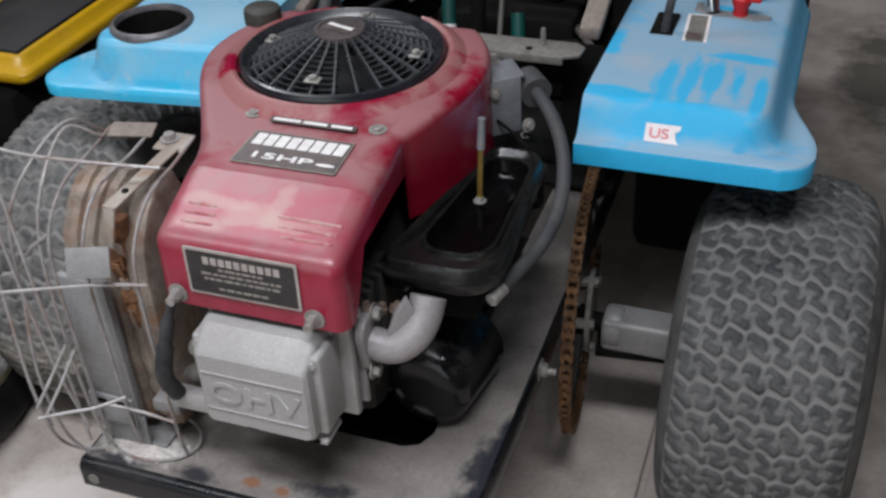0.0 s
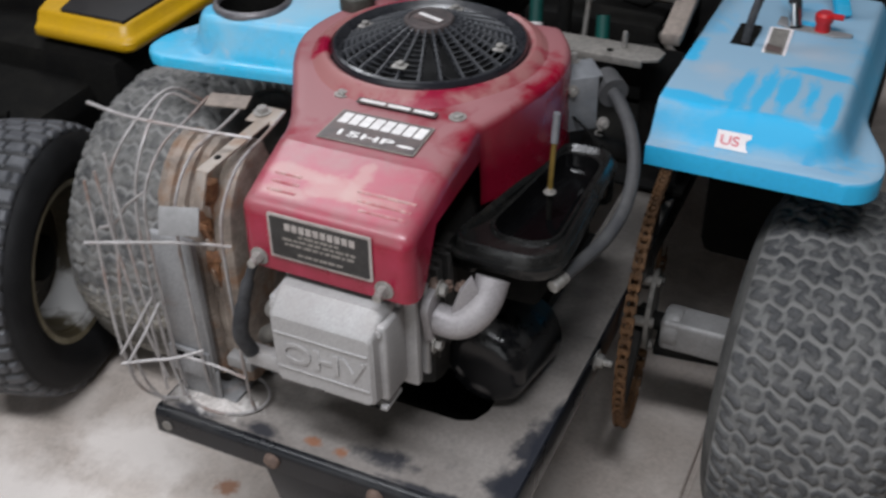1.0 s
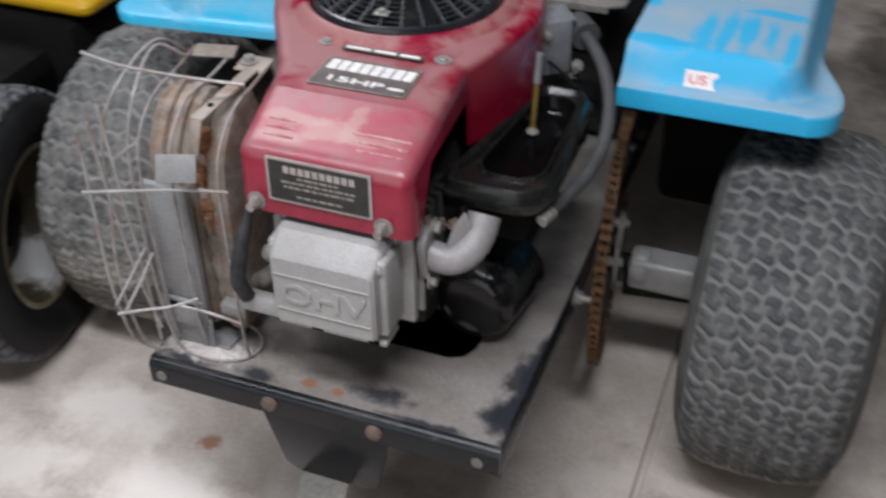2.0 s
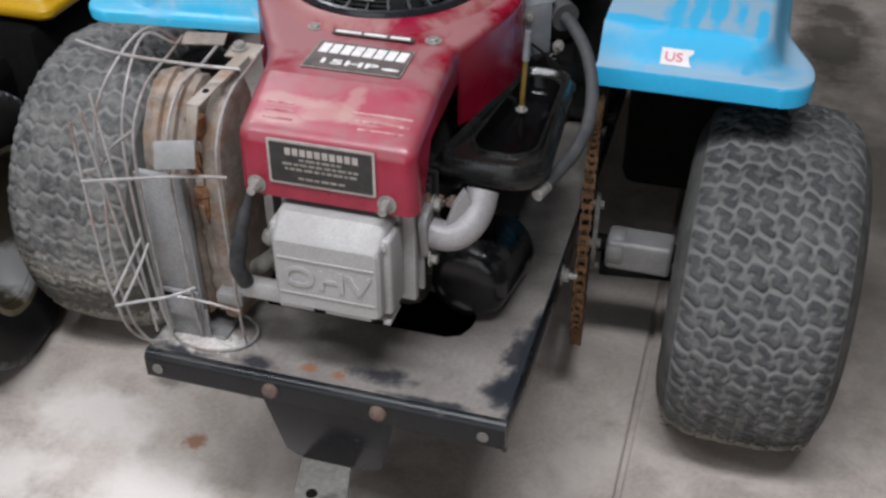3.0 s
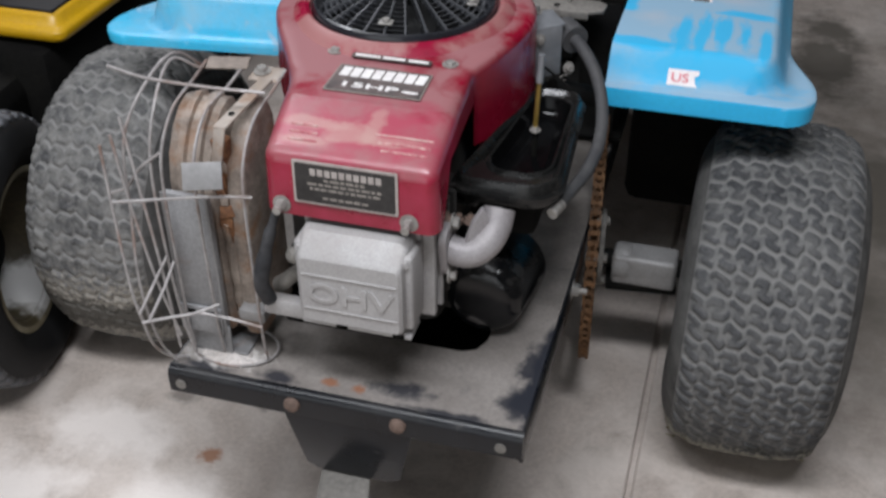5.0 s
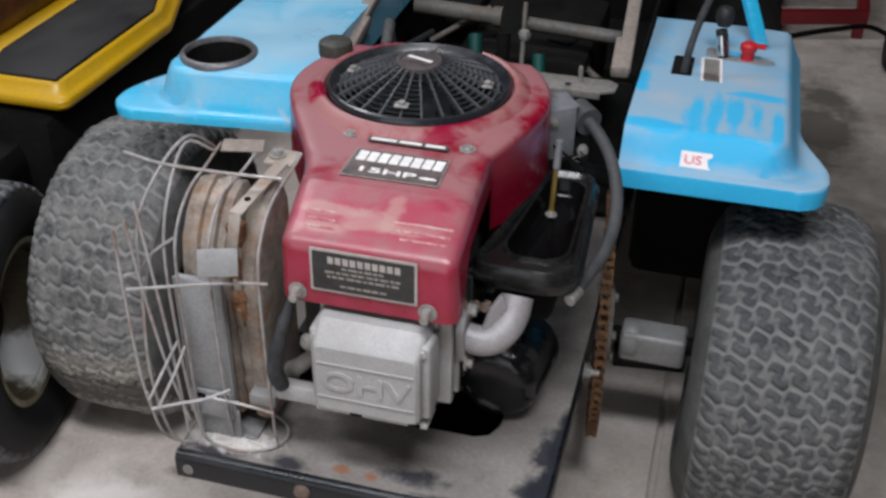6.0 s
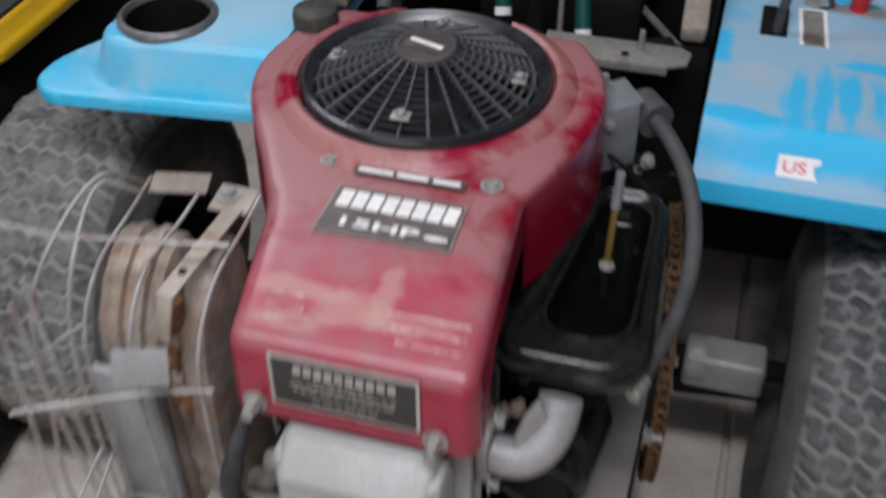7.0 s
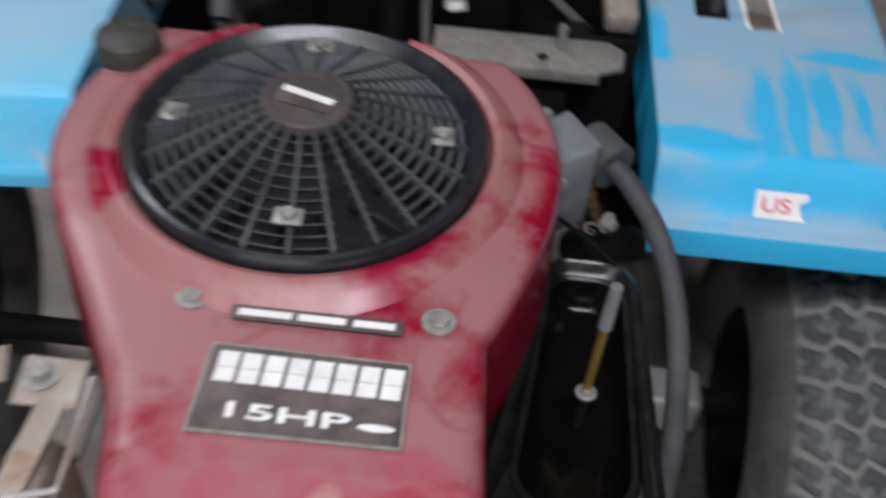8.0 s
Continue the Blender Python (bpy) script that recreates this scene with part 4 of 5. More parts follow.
# tub: floor pan, side plates and dash, added near-black to keep the middle dark
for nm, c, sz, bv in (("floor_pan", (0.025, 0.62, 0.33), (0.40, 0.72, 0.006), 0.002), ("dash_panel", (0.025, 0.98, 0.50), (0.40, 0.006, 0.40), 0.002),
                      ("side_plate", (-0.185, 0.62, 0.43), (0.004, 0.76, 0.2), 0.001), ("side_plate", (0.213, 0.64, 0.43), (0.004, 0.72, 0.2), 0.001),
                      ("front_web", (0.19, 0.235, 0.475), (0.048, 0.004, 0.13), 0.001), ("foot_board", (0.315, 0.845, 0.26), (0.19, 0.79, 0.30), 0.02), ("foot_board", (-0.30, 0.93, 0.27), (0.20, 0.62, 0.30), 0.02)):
    part(nm, box(B(), c, sz, bv), M_DARK, tractor, "added black chassis panel, the shade in its colour")
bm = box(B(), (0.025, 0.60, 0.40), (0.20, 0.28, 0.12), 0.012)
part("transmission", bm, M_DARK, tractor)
# blue strut that rises from the right fender
bm = B()
a, b = Vector((0.366, 0.40, 0.540)), Vector((0.290, 0.50, 0.70))
box(bm, (a + b) / 2, (0.019, 0.012, (b - a).length), 0.003, (b - a).to_track_quat("Z", "Y").to_matrix().to_4x4())
part("seat_strut", bm, M_BLUE, tractor)

# ---- the engine ----
engine = root("engine", 0.02, -0.1, 0.32, "dusty red-shrouded single-cylinder petrol engine", "engine")


def shroud_side(y, right):
    """x of the shroud's wall: straight by the cylinder, then a flat facet flaring out to the round of the fan."""
    r, cx = (0.144, 0.004)
    base, waist, yw = (0.1225, 0.113, -0.125) if right else (-0.044, -0.060, -0.185)
    if y > 0.0:
        v = math.sqrt(max(r * r - y * y, 0.0))
        return cx + v if right else cx - v
    if y < yw:
        return base + (waist - base) * (y + 0.287) / (yw + 0.287)
    t = (y - yw) / -yw
    s = 1 - (1 - t) ** 1.75 if right else 0.35 * math.sin(t * math.pi / 2) + 0.65 * t * t * (3 - 2 * t)
    wide = cx + r if right else cx - r
    return waist + (wide - waist) * s


def shroud_top(x, y):
    z = 0.603 + 0.010 * min(1.0, max(0.0, (y + 0.20) / 0.12))
    if y < -0.203:
        z = 0.603 - 0.17 * (-0.203 - y)
    return z


def shroud_foot(y, right):
    if y < -0.268:
        return 0.523
    if not right:
        return 0.535
    if y < -0.128:
        return 0.523 + 0.052 * min(1.0, (y + 0.268) / 0.03)
    return 0.525 - 0.014 * min(1.0, (y + 0.128) / 0.14)


ys = [(-0.2895, 0.523), (-0.2892, 0.545), (-0.2885, 0.576), (-0.2865, 0.583), (-0.2825, 0.5885), (-0.277, 0.9)]
ys += [(-0.272, 0.9), (-0.262, 0.9), (-0.25, 0.9), (-0.238, 0.9), (-0.225, 0.9), (-0.212, 0.9), (-0.203, 0.9), (-0.194, 0.9)]
y = -0.185
while y < 0.090:
    ys.append((y, 0.9))
    y += 0.0075
ys += [(0.0920, 0.9), (0.0940, 0.6115), (0.0950, 0.6070), (0.0954, 0.530)]
ys = sorted(ys + [(-0.2045, 0.9), (-0.2018, 0.9), (-0.1288, 0.9), (-0.1276, 0.9)])
rows = []
for yy, cap_z in ys:
    l, r = shroud_side(yy, False), shroud_side(yy, True)
    if yy < -0.270:
        ins = 0.013 - math.sqrt(max(0.0, 0.013 ** 2 - max(0.0, -0.2765 - yy) ** 2)) if yy > -0.2895 else 0.013
        l, r = l + ins, r - ins
    row = []
    rad = min(0.013 if yy < -0.15 else 0.009, (r - l) * 0.3)
    fl, fr = shroud_foot(yy, False), shroud_foot(yy, True)
    zl, zr = shroud_top(l + rad, yy), shroud_top(r - rad, yy)
    for s in (0.0, 0.35, 0.7, 1.0):
        row.append((l - 0.002 * (1 - s), yy, fl + (zl - rad - fl) * s))
    for k in range(1, 5):
        q = radians(90 * k / 4)
        row.append((l + rad - rad * math.cos(q), yy, zl - rad + rad * math.sin(q)))
    n = 22
    for k in range(1, n):
        x = l + rad + (r - l - 2 * rad) * k / n
        row.append((x, yy, shroud_top(x, yy)))
    for k in range(4, 0, -1):
        q = radians(90 * k / 4)
        row.append((r - rad + rad * math.cos(q), yy, zr - rad + rad * math.sin(q)))
    for s in (1.0, 0.7, 0.35, 0.0):
        row.append((r + 0.002 * (1 - s), yy, fr + (zr - rad - fr) * s))
    rows.append([(x, y2, min(z, cap_z)) for x, y2, z in row])
bm = loft(B(), rows, closed=False)
doomed = [f for f in bm.faces if f.normal.z > -2 and math.hypot(f.calc_center_median().x - 0.004, f.calc_center_median().y + 0.001) < 0.100 and f.calc_center_median().z > 0.6]
bmesh.ops.delete(bm, geom=doomed, context="FACES")
shroud = part("shroud", bm, M_RED, engine, "dusty red pressed-steel cooling shroud", angle=60)
bm = lathe(B(), [(0.127, 0.6085), (0.122, 0.6125), (0.117, 0.6155), (0.112, 0.6195), (0.108, 0.6205), (0.104, 0.6185), (0.1025, 0.612), (0.1025, 0.590)], 96, Matrix.Translation((0.004, -0.001, 0)))
bmesh.ops.delete(bm, geom=[f for f in bm.faces if f.calc_center_median().y > 0.0935], context="FACES")
part("collar", bm, M_RED_CLEAN, shroud, "raised red collar round the fan")
# pressed ribs across the front of the shroud
for k in range(3):
    y = -0.246 - 0.0105 * k
    for x0, x1 in ((-0.030 + 0.002 * k, -0.004 + 0.003 * k), (0.052 + 0.006 * k, 0.108)):
        bm = sweep(B(), [(x0, y, shroud_top(x0, y) - 0.0004), ((x0 + x1) / 2, y, shroud_top(0, y) + 0.0002), (x1, y, shroud_top(x1, y) - 0.0004)], 0.0015, 8)
        part("rib", bm, M_RIB, shroud)
for x, y in ((-0.033, -0.118), (0.088, -0.118)):
    part("shroud_bolt", bolt_head(B(), (x, y, shroud_top(x, y) - 0.0005), (0, 0, 1), 0.0055, 0.004), M_BOLT, shroud)
for x in (-0.028, 0.0965):
    bm = bolt_head(B(), (x, -0.2895, 0.534), (0, -1, 0), 0.0058, 0.009)
    rod(bm, (x, -0.289, 0.534), (x, -0.304, 0.534), 0.0042, 10)
    part("front_bolt", bm, M_BOLT, shroud, "zinc flange bolt")

# plate on the front: border, field and rows of print that cannot be read
np_m = Matrix.Translation((0.0365, -0.2898, 0.5625)) @ Matrix.Rotation(radians(88.5), 4, "X")
bm = prism(B(), rounded(-0.0505, -0.0225, 0.0505, 0.0225, 0.001, 1), 0, 0.0010, 0, np_m)
plate_n = part("nameplate", bm, M_BORDER, engine, "black dealer plate with a pale border")
part("plate_field", prism(B(), rounded(-0.0480, -0.0200, 0.0480, 0.0200, 0.001, 1), 0.0010, 0.0016, 0, np_m), M_LABEL, plate_n)
for i in range(10):
    x = -0.033 + 0.0070 * i
    part("heading_bar", prism(B(), [(x, 0.0085), (x + 0.0052, 0.0085), (x + 0.0052, 0.0155), (x, 0.0155)], 0.0016, 0.0020, 0, np_m), M_BORDER, plate_n)
bm = B()
rngp = random.Random(8)
for yy, half in ((0.0045, 0.020), (-0.0005, 0.036), (-0.0055, 0.034), (-0.0145, 0.022)):
    x = -half
    while x < half:
        w = rngp.uniform(0.003, 0.009)
        prism(bm, [(x, yy - 0.0011), (min(x + w, half), yy - 0.0011), (min(x + w, half), yy + 0.0011), (x, yy + 0.0011)], 0.0016, 0.0019, 0, np_m)
        x += w + 0.0015
part("plate_print", bm, M_PRINT_DIM, plate_n)

# badge on top: a black field, eight pale blocks where the maker's name stands, the power below it
slope = math.atan2(0.010, 0.12)
bg = Matrix.Translation((0.0285, -0.1695, 0.6068)) @ Matrix.Rotation(slope, 4, "X") @ Matrix.Rotation(radians(-0.5), 4, "Z")
bm = prism(B(), [(-0.0485, -0.0228), (0.0495, -0.0208), (0.0490, 0.0250), (-0.0460, 0.0250)], 0, 0.0008, 0, bg)
badge = part("badge", bm, M_PRINT_DIM, engine, "black badge with white power rating")
part("badge_field", prism(B(), [(-0.0468, -0.0214), (0.0483, -0.0195), (0.0478, 0.0238), (-0.0443, 0.0238)], 0.0008, 0.0012, 0, bg), M_BADGE, badge)
for i in range(8):
    # a block for each letter of the maker's name, cut by one slit
    x = -0.0415 + 0.0111 * i
    bm = B()
    for y0, y1 in ((0.0040, 0.0116), (0.0120, 0.0205)):
        prism(bm, [(x + 0.05 * y0, y0), (x + 0.0092 + 0.05 * y0, y0), (x + 0.0092 + 0.05 * y1, y1), (x + 0.05 * y1, y1)], 0.0012, 0.0015, 0, bg)
    part("name_block", bm, M_PRINT, badge)
lettering(badge, "15HP", 0.0112, bg @ Matrix.Translation((-0.006, -0.0108, 0.0014)), M_PRINT, width=2.45, bold=0.0002)
bm = B()
lathe(bm, [(0, 0.0003), (1, 0.0003), (1, 0)], 20, bg @ Matrix.Translation((0.0370, -0.0115, 0.0012)) @ Matrix.Diagonal((0.0088, 0.0019, 1, 1)))
part("oval_mark", bm, M_PRINT, badge)
sm = Matrix.Translation((0.0295, -0.1265, 0.6118)) @ Matrix.Rotation(slope, 4, "X")
bm = prism(B(), rounded(-0.0415, -0.0042, 0.0415, 0.0042, 0.0008, 1), 0, 0.0007, 0, sm)
strip = part("warning_strip", bm, M_LABEL, engine, "narrow black strip with pale print")
bm = B()
for x0, x1 in ((-0.038, -0.012), (-0.009, 0.014), (0.018, 0.038)):
    prism(bm, [(x0, -0.0018), (x1, -0.0018), (x1, 0.0020), (x0, 0.0020)], 0.0007, 0.001, 0, sm)
part("strip_print", bm, M_PRINT, strip)

# rotating screen: rolled rim, ribs, rings, hub
FC = Vector((0.004, -0.001, 0.0))


def dome(r):
    return 0.6445 - 0.029 * max(0.0, (r - 0.022) / 0.07)


bm = lathe(B(), [(0.088, dome(0.088) - 0.002), (0.090, dome(0.09) + 0.002), (0.0940, 0.6215), (0.0965, 0.6240), (0.0990, 0.6232), (0.1012, 0.6190), (0.1018, 0.614), (0.1000, 0.609), (0.094, 0.608)], 96, Matrix.Translation(FC))
fan = part("fan_screen", bm, M_FAN, engine, "black plastic rotating fan screen")
# Black disc added under the louvres; its colour is the shade in the gaps.
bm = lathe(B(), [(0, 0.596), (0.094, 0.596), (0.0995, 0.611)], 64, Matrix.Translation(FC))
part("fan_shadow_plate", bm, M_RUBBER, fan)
ribs = 24
for i in range(ribs):
    q = 2 * math.pi * i / ribs + 0.05
    d, t = Vector((math.cos(q), math.sin(q), 0)), Vector((-math.sin(q), math.cos(q), 0))
    prev, bm = None, B()
    for k in range(8):
        r = 0.024 + (0.0905 - 0.024) * k / 7
        w = 0.0011 + 0.0005 * k / 7
        z = dome(r) + 0.0012
        ring = [bm.verts.new(FC + d * r + t * w * a + Vector((0, 0, z - h))) for a, h in ((0.7, 0.0), (-0.7, 0.0), (-1.0, 0.0008), (-1.0, 0.006), (1.0, 0.006), (1.0, 0.0008))]
        if prev:
            for j in range(6):
                bm.faces.new((prev[j], prev[(j + 1) % 6], ring[(j + 1) % 6], ring[j]))
        prev = ring
    part("rib", bm, M_SLAT, fan)


def slat(bm, r, z, a0, a1):
    """A louvre that leans outwards, through part of a turn."""
    n = max(4, int((a1 - a0) / 4))
    sec = ((r - 0.0022, z - 0.0044), (r + 0.0006, z - 0.0004), (r + 0.0024, z), (r - 0.0006, z - 0.0046))
    rows = []
    for i in range(n + 1):
        q = radians(a0 + (a1 - a0) * i / n)
        rows.append([FC + Vector((rr * math.cos(q), rr * math.sin(q), zz)) for rr, zz in sec])
    return loft(bm, rows, True, True)


for k in range(10):
    r = 0.0300 + 0.0061 * k
    bm = slat(B(), r, dome(r) - 0.0004, -42, 288)
    for a in (288, 303, 318):
        # broken off between these ribs: only stubs are left
        stub = math.degrees(0.0026 / r)
        if a > 288:
            slat(bm, r, dome(r) - 0.0004, a - stub, a)
        if a < 318:
            slat(bm, r, dome(r) - 0.0004, a, a + stub)
    part("ring", bm, M_LOUVRE, fan)
for i in range(14):
    q0 = 2 * math.pi * i / 14
    pts = [(FC.x + r * math.cos(q0 + dq), FC.y + r * math.sin(q0 + dq)) for r, dq in ((0.045, 0), (0.090, 0.16), (0.090, 0.20), (0.045, 0.06))]
    part("blade", prism(B(), pts, 0.597, 0.606), M_RUBBER, fan)
bm = lathe(B(), [(0.0255, dome(0.0255) - 0.003), (0.0255, 0.6450), (0.024, 0.6465), (0.021, 0.6465), (0.020, 0.6450), (0, 0.6450)], 48, Matrix.Translation(FC))
hub = part("fan_hub", bm, M_HUBTOP, fan)
hm = Matrix.Translation(FC + Vector((0, 0, 0.6452))) @ Matrix.Rotation(radians(-14), 4, "Z")
part("hub_label", prism(B(), rounded(-0.0160, -0.0085, 0.0160, 0.0065, 0.003, 3), 0, 0.0005, 0, hm), M_LABEL, fan, "worn black label")
part("hub_stripe", prism(B(), [(-0.0150, 0.0010), (0.0150, -0.0016), (0.0150, 0.0030), (-0.0150, 0.0055)], 0.0005, 0.0010, 0, hm), M_PRINT, fan, "white mark")
for x, y in ((0.079, 0.004), (0.006, -0.072), (-0.072, 0.002), (-0.001, 0.074)):
    v = Vector((x - FC.x, y - FC.y, 0))
    z = dome(v.length) + 0.0012
    bm = box(B(), (x, y, z), (0.015, 0.012, 0.002), 0.0008, Matrix.Rotation(math.atan2(v.y, v.x) + 1.57, 4, "Z"))
    bolt_head(bm, (x, y, z + 0.001), (0, 0, 1), 0.0042, 0.0035, False)
    part("screen_bolt", bm, M_BOLT, fan, "square zinc clip with a bolt")

# valve cover, head and block
VX0, VX1, VZ0, VZ1 = -0.010, 0.099, 0.419, 0.517


def cover_loop(y, ins_x, z0, z1, r):
    return [(x, y, z) for x, z in rounded(VX0 + ins_x, z0, VX1 - ins_x, z1, r, 4)]


bm = loft(B(), [cover_loop(-0.268, -0.003, VZ0 - 0.006, VZ1 + 0.003, 0.008), cover_loop(-0.275, -0.003, VZ0 - 0.006, VZ1 + 0.003, 0.008), cover_loop(-0.2755, 0.0, VZ0 - 0.002, VZ1 - 0.001, 0.008),
                cover_loop(-0.296, 0.001, VZ0, VZ1 - 0.003, 0.007), cover_loop(-0.3155, 0.003, VZ0 + 0.002, VZ1 - 0.017, 0.006), cover_loop(-0.3185, 0.006, VZ0 + 0.004, VZ1 - 0.021, 0.005)], True, True)
cover = part("valve_cover", bm, M_ALU, engine, "cast aluminium valve cover with raised letters", angle=30)
for x in (VX0 + 0.003, VX1 - 0.002):
    part("bolt_boss", box(B(), (x, -0.2885, (VZ0 + VZ1) / 2 - 0.005), (0.013, 0.036, VZ1 - VZ0 - 0.012), 0.004, seg=3), M_ALU, cover)
    part("cover_bolt", bolt_head(B(), (x, -0.3062, VZ1 - 0.018), (0, -1, 0), 0.0045, 0.003, False), M_ALU, cover)
lettering(cover, "OHV", 0.031, Matrix.Translation((0.045, -0.3185, 0.4575)) @ Matrix.Rotation(radians(90), 4, "X"), M_ALU, depth=0.0016, width=1.3, bold=0.0004)
for z in (0.4785, 0.4385):
    part("ridge", box(B(), (0.0445, -0.3187, z), (0.094, 0.0026, 0.0016), 0.0005), M_ALU, cover)
bm = box(B(), (0.050, -0.263, 0.466), (0.128, 0.010, 0.112), 0.003)
part("gasket_flange", bm, M_ALU, engine)
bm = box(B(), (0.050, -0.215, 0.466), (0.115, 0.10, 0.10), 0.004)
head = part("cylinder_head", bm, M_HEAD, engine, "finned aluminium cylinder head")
# front fin in plain aluminium, those behind in the darkened casting
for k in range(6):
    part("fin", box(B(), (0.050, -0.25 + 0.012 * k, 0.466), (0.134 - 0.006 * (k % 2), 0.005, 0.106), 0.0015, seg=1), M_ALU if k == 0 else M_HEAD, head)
for k in range(15):
    part("fin", box(B(), (-0.008 + 0.0083 * k, -0.264, 0.5205), (0.0042, 0.014, 0.0075), 0.0010, seg=1), M_ALU, head)
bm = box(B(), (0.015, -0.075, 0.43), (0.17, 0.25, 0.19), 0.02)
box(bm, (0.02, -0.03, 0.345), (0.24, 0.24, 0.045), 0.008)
part("crankcase", bm, M_HEAD, engine, "dirty crankcase with deep shade in its colour")
bm = box(B(), (-0.020, -0.287, 0.408), (0.078, 0.014, 0.020), 0.003)
box(bm, (0.045, -0.292, 0.4105), (0.112, 0.030, 0.005), 0.0015)
ex = part("exhaust_flange", bm, M_ALU, engine)
for x in (0.030, 0.088):
    part("slot", box(B(), (x, -0.3072, 0.4115), (0.012, 0.0012, 0.0045), 0.0004), M_DARK, ex)
bm = sweep(B(), smooth([(0.0, -0.262, 0.45), (-0.02, -0.272, 0.448), (-0.036, -0.278, 0.435), (-0.050, -0.268, 0.418)], 5), [0.0058 + 0.0002 * i for i in range(16)], 14)
part("exhaust_stub", bm, M_GREY, engine, "short dusty grey pipe stub")
bm = lathe(B(), [(0, 0.006), (0.005, 0.0055), (0.0085, 0.002), (0.0085, -0.004), (0.006, -0.012), (0, -0.012)], 18, Matrix.Translation((-0.021, -0.292, 0.477)) @ Vector((-0.5, -0.8, 0.3)).to_track_quat("Z", "X").to_matrix().to_4x4())
part("plug_cap", bm, M_GREY, engine, "dusty grey rounded cap beside the head")
rngf = random.Random(31)
for x, y, z, r in ((0.118, -0.238, 0.509, 0.0065), (0.126, -0.228, 0.503, 0.0055), (0.112, -0.226, 0.500, 0.007), (0.134, -0.215, 0.495, 0.006)):
    m = Matrix.Translation((x, y, z)) @ Matrix.Rotation(rngf.uniform(-0.7, 0.7), 4, "X") @ Matrix.Rotation(rngf.uniform(-0.7, 0.7), 4, "Y")
    part("fitting", lathe(B(), [(0, r), (r * 0.55, r), (r * 0.6, r * 0.4), (r, r * 0.3), (r, -r * 0.7), (0, -r)], 6, m), M_RUSTBOLT, engine, "browned threaded fitting")
# spark plug lead with its boot
bm = sweep(B(), smooth([(-0.031, -0.296, 0.53), (-0.038, -0.300, 0.508), (-0.046, -0.303, 0.478), (-0.053, -0.303, 0.445), (-0.051, -0.294, 0.418)], 5), [0.0042] * 5 + [0.0060] * 5 + [0.0078] * 11, 12)
part("plug_boot", bm, M_BOOT, engine, "black rubber spark plug boot")

# intake elbow
fl = Matrix.Translation((0.1155, -0.244, 0.480)) @ Matrix.Rotation(radians(90), 4, "Y")
bm = prism(B(), rounded(-0.030, -0.0165, 0.030, 0.0165, 0.014, 5), 0, 0.008, 0.001, fl @ Matrix.Rotation(radians(12), 4, "Z"))
part("intake_flange", bm, M_PIPE, engine)
path = smooth([(0.121, -0.244, 0.479), (0.134, -0.244, 0.476), (0.147, -0.241, 0.478), (0.157, -0.233, 0.486), (0.162, -0.222, 0.497), (0.163, -0.211, 0.511)], 6)
bm = sweep(B(), path, [0.0142 + 0.0015 * i / len(path) for i in range(len(path))], 20)
elbow = part("intake_elbow", bm, M_PIPE, engine, "light grey cast intake elbow")
tri = [Vector((0.136, -0.245, 0.487)), Vector((0.160, -0.228, 0.500)), Vector((0.151, -0.230, 0.523)), Vector((0.143, -0.238, 0.511))]
across = (tri[1] - tri[0]).cross(tri[2] - tri[0]).normalized() * 0.0035
bm = loft(B(), [[p - across for p in tri], [p + across for p in tri]], True, True)
bmesh.ops.bevel(bm, geom=bm.edges[:], offset=0.0012, segments=2, profile=0.5, affect="EDGES")
part("web", bm, M_PIPE, elbow)
for dz in (-0.027, 0.027):
    bm = bolt_head(B(), (0.1235, -0.245 + dz * 0.2, 0.480 + dz), (1, 0, 0), 0.006, 0.007)
    part("flange_bolt", bm, M_BOLT, engine)

# oil filter
fm = Matrix.Translation((0.138, -0.180, 0.3690)) @ Vector((-0.10, -0.99, 0.10)).to_track_quat("Z", "X").to_matrix().to_4x4()
bm = lathe(B(), [(0, 0.003), (0.014, 0.003), (0.030, 0.0015), (0.038, -0.0015), (0.0430, -0.007), (0.0455, -0.014), (0.0455, -0.075), (0.0460, -0.080), (0.0460, -0.088), (0.02, -0.092), (0, -0.092)], 60, fm)
fi = fm.inverted()
for v in bm.verts:
    p = fi @ v.co
    if -0.03 < p.z < 0.0 and p.xy.length > 0.033:
        # flats for the wrench round the end of the can
        k = 1 - 0.030 * abs(math.sin(7 * math.atan2(p.y, p.x)))
        v.co = fm @ Vector((p.x * k, p.y * k, p.z))
part("oil_filter", bm, M_FILTER, engine, "glossy black spin-on oil filter")

# air cleaner tray: outer wall, rim, inner well, stud
TRAY = ([(0.104, -0.198), (0.2185, -0.198), (0.207, 0.018), (0.148, 0.018)], [0.020, 0.034, 0.020, 0.016])
WELL = ([(0.134, -0.162), (0.199, -0.162), (0.196, -0.001), (0.154, -0.001)], [0.022, 0.026, 0.018, 0.014])


